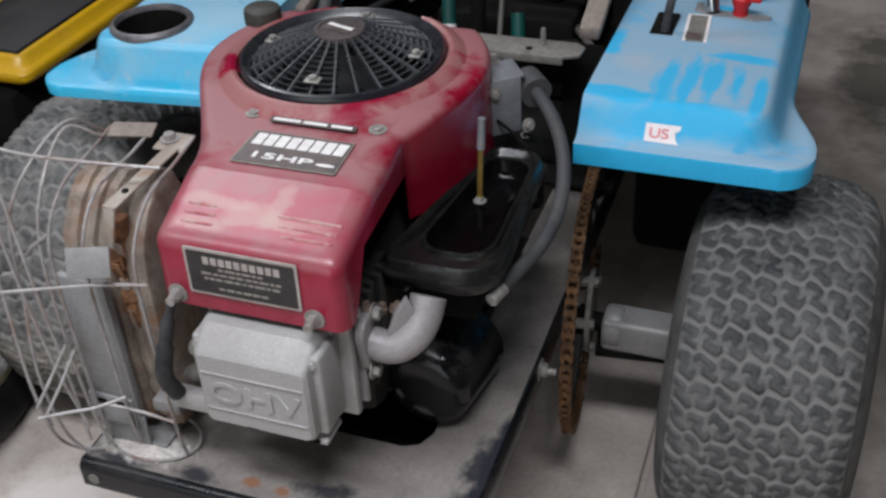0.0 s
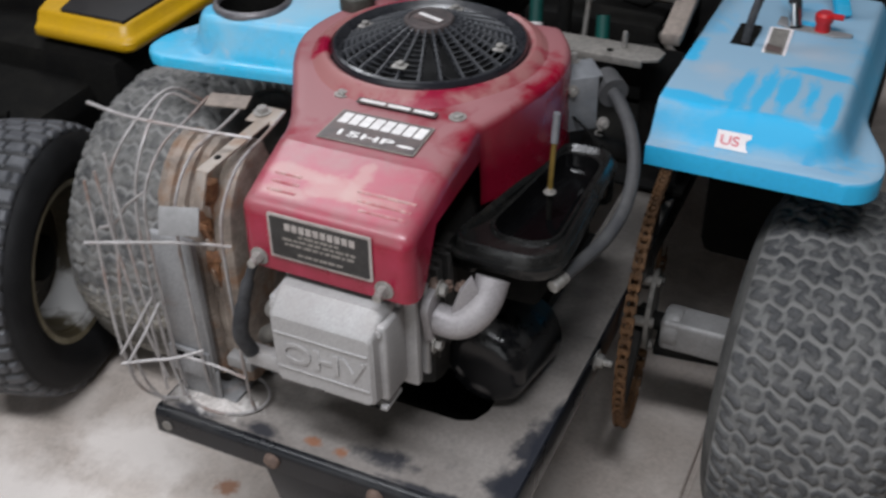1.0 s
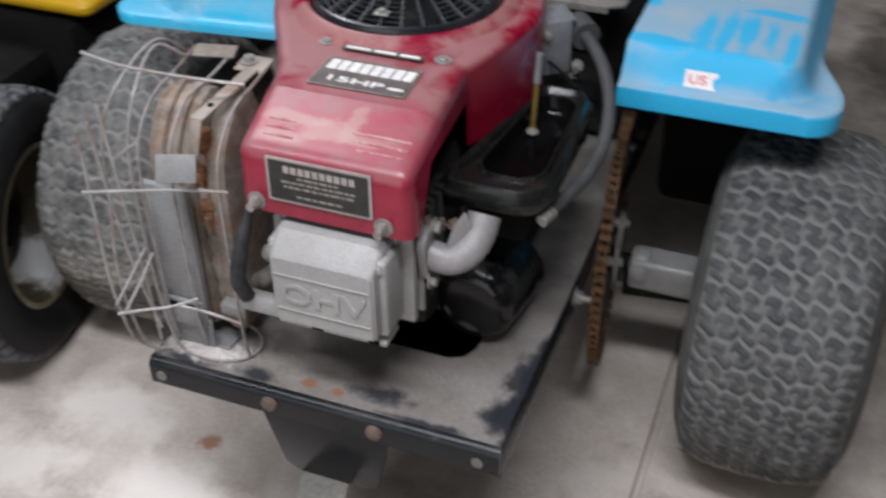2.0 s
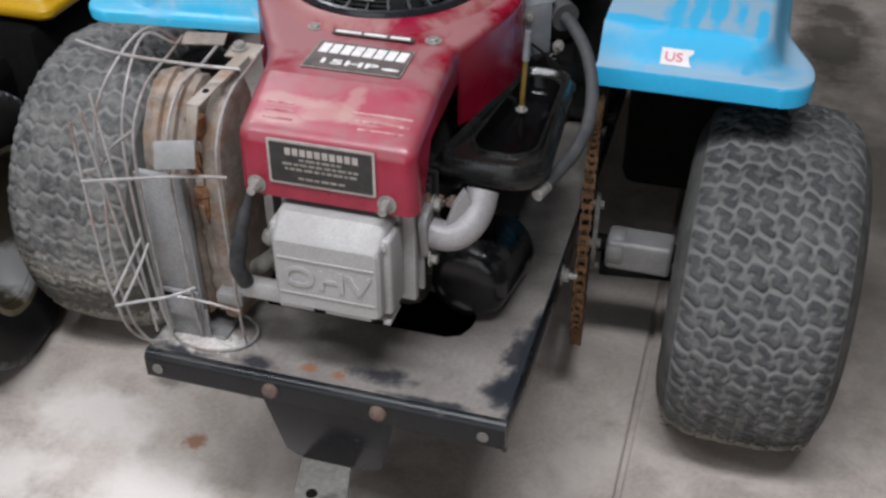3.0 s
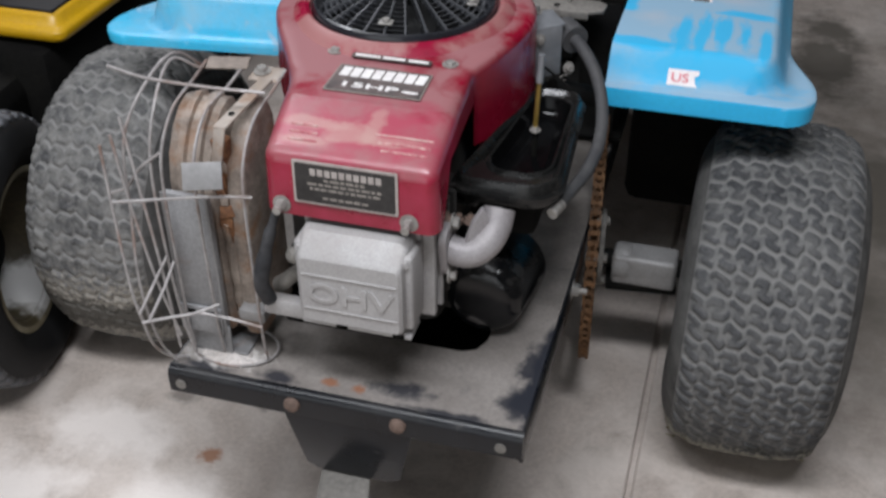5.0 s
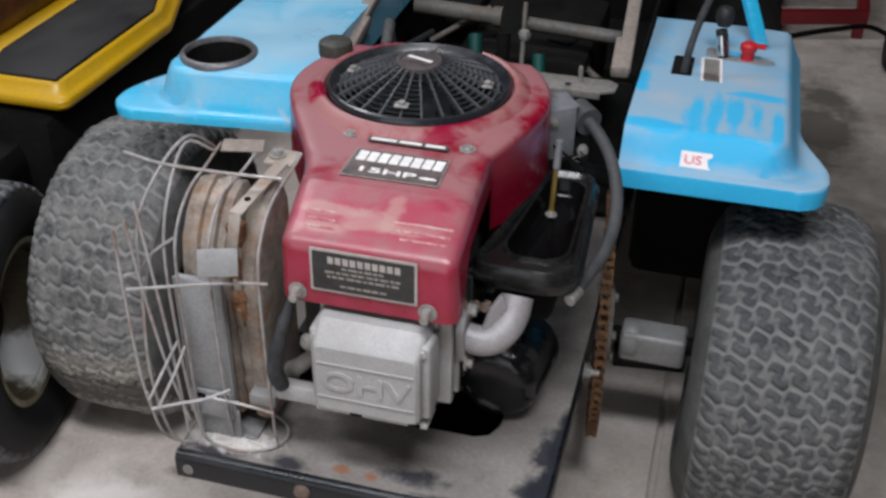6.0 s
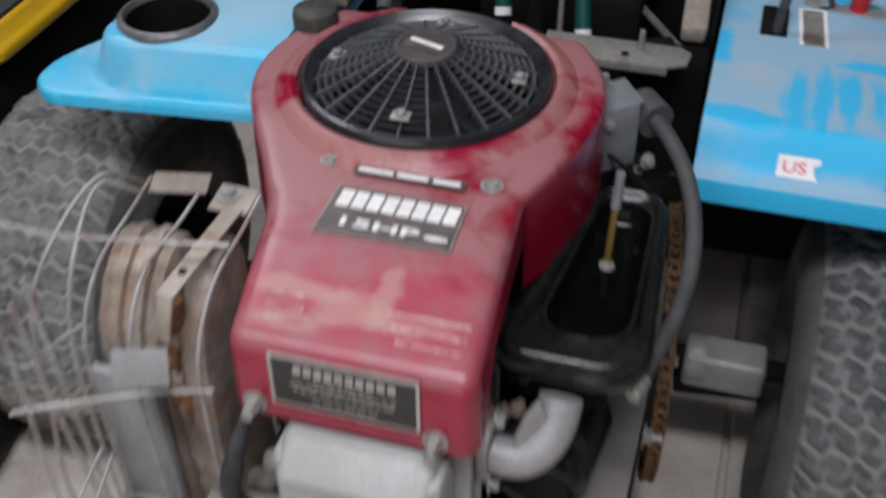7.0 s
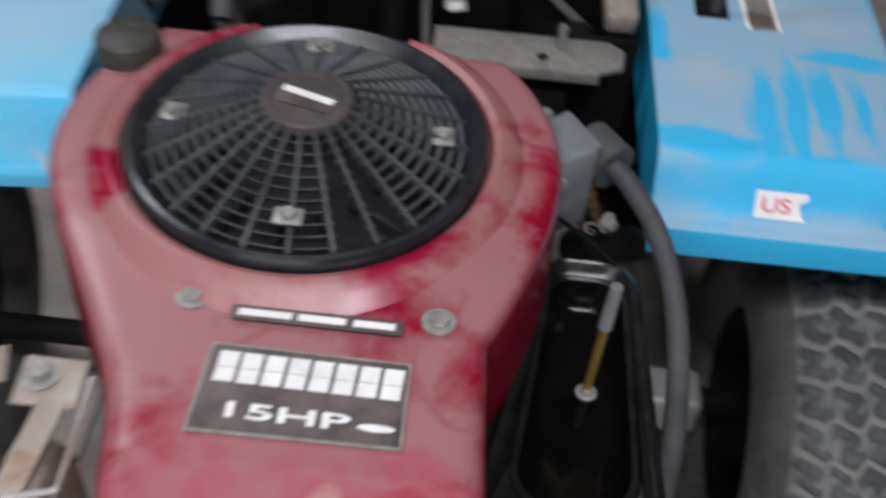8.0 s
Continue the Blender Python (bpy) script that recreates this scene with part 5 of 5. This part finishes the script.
def round_loop(shape, ins, z):
    """A four-cornered outline drawn in by ins, its corners rounded."""
    corners, radii = [Vector((x, y, 0)) for x, y in shape[0]], shape[1]
    lines = []
    for a, b in zip(corners, corners[1:] + corners[:1]):
        d = (b - a).normalized()
        lines.append((a + Vector((-d.y, d.x, 0)) * ins, d))
    out = []
    for k in range(4):
        (a, d), (b, e) = lines[k - 1], lines[k]
        p = a + d * ((b - a).cross(e).z / d.cross(e).z)
        half = 0.5 * d.angle(e)
        r = max(radii[k] - ins * 0.6, 0.006)
        start = p - d * r * math.tan(half)
        c = start + Vector((-d.y, d.x, 0)) * r
        q0 = math.atan2(start.y - c.y, start.x - c.x)
        for i in range(7):
            q = q0 + 2 * half * i / 6
            out.append((c.x + r * math.cos(q), c.y + r * math.sin(q), z))
    return out


walls = [(0.012, 0.5030), (0.003, 0.5040), (0.001, 0.5085), (0.0005, 0.5125), (-0.0015, 0.5135), (-0.0015, 0.5175), (0.0020, 0.5190), (0.0030, 0.5240), (0.0045, 0.5280), (0.0065, 0.5292), (0.0085, 0.5280), (0.0105, 0.5245)]
lip = [(-0.0045, 0.5220), (-0.0035, 0.5245), (-0.0020, 0.5252), (0.0, 0.5240)]
bm = loft(B(), [round_loop(TRAY, a, z) for a, z in walls] + [round_loop(WELL, a, z) for a, z in lip], True, False)
tray = part("air_cleaner_tray", bm, M_TRAY, engine, "open black air cleaner tray without its filter")
part("tray_well", loft(B(), [round_loop(WELL, a, z) for a, z in ((0.0, 0.5240), (0.003, 0.513), (0.007, 0.5065), (0.014, 0.5040))], False, True), M_WELL, tray, "deep well, blacker than the tray", angle=60)
bm = prism(B(), [(0.098, -0.190), (0.135, -0.194), (0.150, -0.150), (0.116, -0.130)], 0.496, 0.5025, 0.002)
part("tray_base", bm, M_TRAY, tray, "grimy base plate below the tray")
part("stud_foot", rod(B(), (0.172, -0.094, 0.5035), (0.1721, -0.0937, 0.534), 0.0030, 10), M_DARK, tray)
bm = rod(B(), (0.1721, -0.0937, 0.534), (0.1722, -0.0935, 0.55), 0.0026, 10)
rod(bm, (0.1722, -0.0935, 0.55), (0.1735, -0.091, 0.592), 0.0026, 10)
part("filter_stud", bm, M_BRASS, tray, "brass air filter stud")
part("stud_top", rod(B(), (0.1735, -0.091, 0.588), (0.1745, -0.0895, 0.618), 0.0038, 10, 0.0034), M_ZINC, tray)
part("stud_nut", bolt_head(B(), (0.172, -0.094, 0.534), (0, 0, 1), 0.0038, 0.005), M_BOLT, tray)

# control bracket, carburettor side and breather hose
turn = Matrix.Rotation(radians(38), 4, "Z")
bm = box(B(), (0.158, 0.036, 0.561), (0.032, 0.0022, 0.060), 0.0006, turn)
box(bm, (0.150, 0.052, 0.5915), (0.034, 0.034, 0.0022), 0.0006, turn @ Matrix.Rotation(radians(6), 4, "X"))
br = part("control_bracket", bm, M_ZINC, engine, "bent galvanised control bracket")
part("bracket_bolt", bolt_head(B(), (0.149, 0.0275, 0.578), (0.6, -0.8, 0), 0.0045, 0.005), M_BOLT, br)
part("bracket_screw", bolt_head(B(), (0.138, 0.062, 0.594), (0, 0, 1), 0.004, 0.009), M_BOLT, br)
bm = rod(B(), (0.168, 0.074, 0.572), (0.185, 0.054, 0.570), 0.016, 20)
part("breather_cap", bm, M_HOSE, engine)
hp = smooth([(0.178, 0.060, 0.571), (0.193, 0.046, 0.567), (0.214, 0.024, 0.548), (0.228, -0.005, 0.524), (0.233, -0.045, 0.503), (0.229, -0.090, 0.494), (0.220, -0.130, 0.493), (0.212, -0.165, 0.495)], 6)
part("breather_hose", sweep(B(), hp, 0.0069, 14), M_HOSE, engine, "grey rubber breather hose")
part("hose_fitting", rod(B(), (0.215, -0.165, 0.496), (0.209, -0.182, 0.494), 0.006, 10), M_BOLT, engine)
bm = box(B(), (0.155, -0.10, 0.47), (0.07, 0.13, 0.045), 0.01)
box(bm, (0.125, 0.050, 0.405), (0.050, 0.16, 0.16), 0.015)
rod(bm, (0.165, 0.03, 0.52), (0.21, 0.06, 0.50), 0.012, 14)
part("carburettor", bm, M_DARK, engine, "grimy carburettor below the air cleaner")
bm = sweep(B(), smooth([(0.17, 0.05, 0.54), (0.19, 0.04, 0.50), (0.20, 0.01, 0.47), (0.17, 0.05, 0.44)], 5), 0.003, 8)
part("linkage_wire", bm, M_DARK, engine)

bm = sweep(B(), smooth([(0.150, 0.030, 0.548), (0.172, 0.018, 0.541), (0.190, 0.004, 0.536)], 5), 0.0016, 6)
part("throttle_rod", bm, M_DARK, engine)
bm = B()
coil = [(0.176 + 0.0035 * math.cos(q), 0.040 + 0.0035 * math.sin(q), 0.532 - 0.0009 * q) for q in (k * 0.7 for k in range(50))]
part("governor_spring", sweep(bm, coil, 0.0008, 5), M_GREY, engine, "small coil spring")
bm = bolt_head(B(), (0.183, 0.028, 0.548), (0.7, -0.7, 0.2), 0.0045, 0.006)
part("governor_bolt", bm, M_BOLT, engine)
# filler cap behind the screen
cm = Matrix.Translation((-0.116, 0.064, -0.013))
bm = lathe(B(), [(0, 0.641), (0.016, 0.641), (0.0188, 0.639), (0.0198, 0.635), (0.0198, 0.625), (0.018, 0.621), (0, 0.621)], 28, cm)
capo = part("filler_cap", bm, M_CAP, engine, "dusty black screw-on filler cap")
part("filler_neck", lathe(B(), [(0.0155, 0.622), (0.0155, 0.60), (0.021, 0.595), (0.021, 0.54)], 24, cm), M_RUBBER, capo)
bm = sweep(B(), smooth([(-0.075, 0.125, 0.60), (-0.078, 0.15, 0.618), (-0.085, 0.17, 0.60), (-0.08, 0.18, 0.55)], 5), 0.007, 10)
part("pipe_behind", bm, M_HOSE, engine)

# ---- muffler with heat shield ----
muffler = root("muffler", -0.115, -0.22, 0.32, "rusty ribbed muffler standing on the frame plate", "muffler")


def muffler_section(x, fat=0.0):
    """Side view of the can: upright front, rounded shoulder, sloping top."""
    return [(x, y, z) for y, z in ((-0.268 - fat, 0.345), (-0.270 - fat, 0.44), (-0.268 - fat, 0.525), (-0.262 - fat * 0.9, 0.552 + fat * 0.4), (-0.246 - fat * 0.5, 0.575 + fat * 0.8), (-0.228, 0.588 + fat),
                                   (-0.212, 0.592 + fat), (-0.200, 0.588 + fat), (-0.194, 0.57), (-0.194, 0.345))]


xs = [(-0.158, -0.004), (-0.156, 0.0), (-0.148, 0.0), (-0.146, 0.004), (-0.139, 0.0045), (-0.137, 0.0), (-0.131, 0.0), (-0.129, 0.0045), (-0.122, 0.0045), (-0.120, 0.0), (-0.112, 0.0), (-0.110, -0.004)]
bm = loft(B(), [muffler_section(x, f) for x, f in xs], True, True)
part("can", bm, M_MUFF, muffler, "heat-stained ribbed steel can", angle=30)
xs = [(-0.100, -0.004), (-0.098, 0.002), (-0.093, 0.004), (-0.085, 0.004), (-0.080, 0.001), (-0.078, -0.004)]
bm = loft(B(), [[(x, y + 0.008, z - 0.004) for x, y, z in muffler_section(x, f)] for x, f in xs], True, True)
part("second_can", bm, M_MUFF, muffler, angle=30)
rngm = random.Random(5)
seam = [(-0.103 + rngm.uniform(-0.002, 0.002), -0.253 + rngm.uniform(-0.003, 0.002), 0.345 + 0.0125 * k) for k in range(19)]
part("rusted_seam", sweep(B(), seam[9:], [rngm.uniform(0.008, 0.0115) for _ in seam[9:]], 9), M_RUST, muffler, "flaking rusty seam between the halves")
part("lower_seam", sweep(B(), seam[:10], 0.0095, 9), M_MUFF, muffler)
for k in range(7):
    z = 0.47 + 0.013 * k
    m = Matrix.Rotation(rngm.uniform(-0.4, 0.4), 4, "Z") @ Matrix.Rotation(rngm.uniform(-0.25, 0.25), 4, "X")
    part("rust_flake", box(B(), (-0.103 + rngm.uniform(-0.005, 0.006), -0.2655, z), (rngm.uniform(0.008, 0.016), 0.0022, rngm.uniform(0.012, 0.024)), 0.0008, m), M_RUST if k % 3 else M_MUFF, muffler)
bm = B()
sh = [(-0.160, -0.281), (-0.158, -0.284), (-0.112, -0.284), (-0.110, -0.281), (-0.110, -0.276), (-0.160, -0.276)]
prism(bm, sh, 0.352, 0.520, 0.0008, seg=1)
prism(bm, [(-0.160, -0.288), (-0.112, -0.288), (-0.112, -0.284), (-0.160, -0.284)], 0.352, 0.385, 0.0006, seg=1)
shield = part("heat_shield", bm, M_SHIELD, muffler, "dull grey sheet heat shield")
for x in (-0.147, -0.123):
    part("slot", box(B(), (x, -0.2882, 0.378), (0.013, 0.0008, 0.006), 0.0003), M_DARK, shield)
for x in (-0.159, -0.1115):
    part("folded_edge", rod(B(), (x, -0.2835, 0.353), (x, -0.2835, 0.520), 0.0016, 8), M_TIN, shield)
bm = box(B(), (-0.098, -0.306, 0.562), (0.037, 0.002, 0.026), 0.0008, Matrix.Rotation(radians(19), 4, "Z") @ Matrix.Rotation(radians(-30), 4, "X"))
part("tin_patch", bm, M_TIN, muffler, "grey sheet-metal patch")
bm = B()
box(bm, (-0.126, -0.175, 0.611), (0.042, 0.019, 0.0025), 0.001, Matrix.Rotation(radians(12), 4, "Z") @ Matrix.Rotation(radians(10), 4, "X"))
part("top_bracket", bm, M_BROWN, muffler, "rusty tan bracket strip")
bm = B()
box(bm, (-0.087, -0.172, 0.602), (0.030, 0.026, 0.0025), 0.001, Matrix.Rotation(radians(6), 4, "X"))
p0, p1, p2 = Vector((-0.082, -0.184, 0.603)), Vector((-0.094, -0.268, 0.593)), Vector((-0.097, -0.277, 0.560))
for a, b in ((p0, p1), (p1, p2)):
    box(bm, (a + b) / 2, (0.0135, (b - a).length + 0.003, 0.0026), 0.001, (b - a).to_track_quat("Y", "Z").to_matrix().to_4x4())
strap = part("strap", bm, M_STRAP, muffler, "bent steel mounting strap")
m = (p1 - p0).to_track_quat("Y", "Z").to_matrix().to_4x4()
part("strap_hole", lathe(B(), [(0, 0.0021), (0.0032, 0.0021), (0.0034, 0.001), (0, 0.001)], 12, Matrix.Translation(p0.lerp(p1, 0.75)) @ m), M_DARK, strap)
part("strap_bolt", bolt_head(B(), (-0.092, -0.170, 0.6035), (0, 0, 1), 0.0058, 0.006), M_BOLT, strap)
bm = box(B(), (-0.083, -0.268, 0.375), (0.03, 0.02, 0.014), 0.003)
part("clamp", bm, M_HUB, muffler)
bm = B()
box(bm, (-0.132, -0.281, 0.340), (0.048, 0.003, 0.038), 0.001)
box(bm, (-0.120, -0.258, 0.3225), (0.056, 0.045, 0.004), 0.0015)
part("foot", bm, M_SHIELD, muffler)
bm = B()
rngw = random.Random(2)
for i in range(40):
    a, r = rngw.uniform(0, 6.28), 0.026 * math.sqrt(rngw.random())
    s = rngw.uniform(0.001, 0.0035)
    lathe(bm, [(0, 0.0018), (s * 0.7, 0.0012), (s, 0)], 7, Matrix.Translation((-0.116 + r * 1.25 * math.cos(a), -0.287 + r * 0.7 * math.sin(a), 0.3202)))
for cx, cy, rx, ry, n in ((-0.112, -0.288, 0.027, 0.011, 28), (-0.090, -0.290, 0.012, 0.006, 18), (-0.131, -0.292, 0.010, 0.005, 18)):
    jag = [rngw.uniform(0.75, 1.15) for _ in range(n)]
    loft(bm, [[(cx + rx * k * (j if k > 0.6 else 1) * math.cos(6.2832 * i / n), cy + ry * k * (j if k > 0.6 else 1) * math.sin(6.2832 * i / n), z) for i, j in enumerate(jag)] for k, z in ((1.0, 0.3202), (0.8, 0.3216), (0.45, 0.3226), (0.1, 0.3229))], False, True)
solid("spilled_residue", bm, M_POWDER, "pale powdery residue on the frame plate", "residue", "stuff")

# ---- wire guard round the muffler ----
guard = root("wire_guard", -0.13, -0.27, 0.32, "bent and rusted wire guard caging the muffler", "wire guard")
WR = 0.0016


def wire(pts, k=5, r=WR, label=""):
    part("wire", sweep(B(), smooth(pts, k) if k else pts, r, 7), M_WIRE, guard, label)


wire([(-0.181, -0.298, 0.660), (-0.155, -0.284, 0.645), (-0.125, -0.266, 0.633), (-0.095, -0.250, 0.624), (-0.060, -0.235, 0.617)])
wire([(-0.164, -0.357, 0.554), (-0.13, -0.330, 0.546), (-0.09, -0.305, 0.540), (-0.058, -0.290, 0.535)])
wire([(-0.165, -0.349, 0.406), (-0.145, -0.333, 0.404), (-0.125, -0.318, 0.402), (-0.105, -0.30, 0.404)])
wire([(-0.132, -0.300, 0.388), (-0.10, -0.296, 0.384), (-0.062, -0.296, 0.380)])
for x, dx in ((-0.066, 0.0), (-0.110, -0.006), (-0.151, 0.001)):
    wire([(x, -0.172, 0.6095), (x + dx * 0.3, -0.205, 0.604), (x + dx, -0.252, 0.597), (x + dx, -0.283, 0.570), (x + dx, -0.292, 0.53), (x + dx, -0.292, 0.44), (x + dx, -0.290, 0.36), (x + dx, -0.285, 0.328)])
wire([(-0.155, -0.17, 0.60), (-0.169, -0.201, 0.629), (-0.180, -0.245, 0.615), (-0.188, -0.285, 0.575), (-0.186, -0.300, 0.50), (-0.180, -0.318, 0.43), (-0.172, -0.318, 0.36), (-0.160, -0.31, 0.325)])
wire([(-0.150, -0.19, 0.61), (-0.169, -0.210, 0.626), (-0.166, -0.258, 0.600), (-0.164, -0.285, 0.55), (-0.158, -0.295, 0.46), (-0.150, -0.30, 0.38), (-0.142, -0.298, 0.33)])
wire([(-0.205, -0.300, 0.575), (-0.200, -0.308, 0.50), (-0.186, -0.325, 0.42), (-0.178, -0.325, 0.37)])
wire([(-0.195, -0.295, 0.585), (-0.182, -0.303, 0.51), (-0.165, -0.31, 0.43), (-0.15, -0.308, 0.36)])
wire([(-0.188, -0.285, 0.600), (-0.170, -0.30, 0.52), (-0.160, -0.305, 0.44), (-0.152, -0.31, 0.345)])
wire([(-0.178, -0.332, 0.41), (-0.172, -0.330, 0.365), (-0.166, -0.315, 0.335), (-0.150, -0.300, 0.3235)])
wire([(-0.212, -0.289, 0.514), (-0.194, -0.287, 0.522), (-0.176, -0.286, 0.546), (-0.152, -0.284, 0.566)])
wire([(-0.172, -0.34, 0.408), (-0.165, -0.318, 0.43), (-0.155, -0.30, 0.455)])
wire([(-0.160, -0.345, 0.405), (-0.152, -0.32, 0.43), (-0.148, -0.30, 0.45)])
ring = []
for i in range(40):
    q = 2 * math.pi * i / 40
    ring.append((-0.110 + 0.048 * math.cos(q), -0.270 + 0.030 * math.sin(q), 0.3235 + 0.003 * math.sin(q + 0.6)))
part("base_ring", sweep(B(), ring, WR, 7, closed=True), M_WIRE, guard)

# ---- the yellow and black mower beside it ----
mower = root("riding_mower", -0.85, 0.3, 0, "yellow riding mower with a black deck mat", "riding mower")
YX, YY, YZ = -0.629, 0.250, 0.386
poly = [(YX - 0.016, YY), (YX - 0.008, YY + 0.002), (YX - 0.002, YY + 0.008), (YX, YY + 0.018), (YX + 0.006, YY + 0.335), (YX - 0.052, YY + 0.50), (YX - 0.06, YY + 0.9), (-0.87, YY + 0.9), (-0.865, YY + 0.14), (-0.815, YY)]


def mower_loop(ins, z):
    return [(x - ins if x > -0.75 else x, y + (ins if y < YY + 0.1 else 0), z) for x, y in poly]


bm = loft(B(), [mower_loop(i, YZ + h) for i, h in ((0.004, -0.012), (0.0, -0.006), (0.0, 0.003), (0.002, 0.006), (0.006, 0.009), (0.009, 0.011), (0.014, 0.023), (0.016, 0.026), (0.020, 0.028))], True, True)
part("fender_deck", bm, M_YELLOW, mower, "glossy yellow fender deck")
inset = [(YX - 0.021, YY + 0.020), (YX - 0.016, YY + 0.32), (YX - 0.083, YY + 0.49), (YX - 0.09, YY + 0.8), (-0.800, YY + 0.8), (-0.796, YY + 0.10), (-0.775, YY + 0.020)]
bm = prism(B(), inset, YZ + 0.026, YZ + 0.034, 0.004)
part("deck_mat", bm, M_MAT, mower, "dusty black rubber mat")
bm = box(B(), (-1.03, YY + 0.46, YZ + 0.01), (0.26, 0.5, 0.03), 0.01)
part("seat_base", bm, M_YELLOW, mower)
bm = box(B(), (-0.985, YY + 0.34, YZ + 0.068), (0.32, 0.46, 0.10), 0.04, seg=4)
part("seat", bm, M_SEAT, mower, "worn brown vinyl seat")
W2 = (-0.619, -0.036, 0.190)
before = set(bpy.data.objects)
wheel(mower, W2, 0.197, 0.074, 0.111, M_TYRE2_TOP, M_TYRE2, M_WHEEL, 44, 4, 0.006, 9, lab_t="black turf tyre with clean block tread", lab_r="white wheel rim, brown stain and shade in its colour", m_disc=M_RIMDARK, squash=0.008, reach=0.80, shift=0.5, wave=0.0, worn=(0.85, 1.0), shape=brick_lugs, ragged=0.006, b=0.06, n=4.0)
at = Vector(W2) - ORIGIN[mower]
steer = Matrix.Translation(at) @ Matrix.Rotation(radians(15.3), 4, "Z") @ Matrix.Translation(-at)
for ob in set(bpy.data.objects) - before:
    ob.data.transform(steer)
bm = box(B(), (-0.86, 0.62, 0.215), (0.40, 0.76, 0.29), 0.02)
box(bm, (-0.76, 0.12, 0.25), (0.10, 0.36, 0.09), 0.01)
box(bm, (-0.86, 0.20, 0.22), (0.30, 0.20, 0.20), 0.03)
part("underframe", bm, M_DARK, mower, "dark mower underframe")
bm = rod(B(), (-0.66, -0.035, 0.203), (-0.92, -0.035, 0.203), 0.012, 16)
part("front_axle", bm, M_DARK, mower)
bm = rod(B(), (-0.86, 0.02, 0.34), (-0.74, 0.09, 0.33), 0.008, 10)
part("steering_link", bm, M_DARK, mower)

# ---- far things past the right fender ----
cart = root("red_frame", 0.52, 1.95, 0, "low red tubular frame standing on the floor", "frame")
for a, b in (((0.40, 1.80, 0.06), (0.67, 1.88, 0.06)), ((0.41, 1.81, 0.06), (0.40, 2.25, 0.07)), ((0.66, 1.88, 0.06), (0.68, 2.30, 0.07)), ((0.40, 2.22, 0.07), (0.68, 2.28, 0.07)), ((0.405, 2.0, 0.065), (0.67, 2.07, 0.065))):
    bm = box(B(), (Vector(a) + Vector(b)) / 2, (0.03, (Vector(b) - Vector(a)).length, 0.035), 0.004, (Vector(b) - Vector(a)).to_track_quat("Y", "Z").to_matrix().to_4x4())
    part("rail", bm, M_REDF, cart)
for x, y in ((0.413, 1.815), (0.655, 1.885), (0.40, 2.22), (0.68, 2.27)):
    part("leg", box(B(), (x, y, 0.026), (0.028, 0.028, 0.052), 0.003), M_REDF, cart)
handle = root("cart_handle", 0.55, 1.4, 0, "dark steel pull handle resting across the floor", "handle")
part("bar", sweep(B(), smooth([(0.385, 1.13, 0.255), (0.47, 1.30, 0.215), (0.56, 1.50, 0.16), (0.66, 1.70, 0.10), (0.735, 1.70, 0.071)], 4), 0.006, 12), M_DARK, handle)
part("end_wheel", lathe(B(), [(0, -0.03), (0.055, -0.03), (0.07, -0.018), (0.07, 0.018), (0.055, 0.03), (0, 0.03)], 32, turn_x((0.735, 1.68, 0.071))), M_TYRE2, handle)

# dry grass caught under the front of the right tyre
rngg = random.Random(12)
bm = B()
for i in range(260):
    x = rngg.uniform(0.350, 0.530)
    q = radians(rngg.uniform(6, 30) if rngg.random() < 0.6 else rngg.uniform(14, 20))
    r = 0.223
    p = Vector((x, 0.139 - r * math.sin(q), max(0.212 - r * math.cos(q), 0.004)))
    m = Matrix.Rotation(rngg.uniform(0, 6.28), 4, "Z") @ Matrix.Rotation(rngg.uniform(-0.6, 0.6), 4, "X")
    box(bm, p, (rngg.uniform(0.004, 0.013), rngg.uniform(0.0010, 0.0022), 0.0012), 0, m)
solid("grass_clippings", bm, M_CLIPPINGS, "dry grass clippings stuck under the tyre", "grass clippings", "stuff")
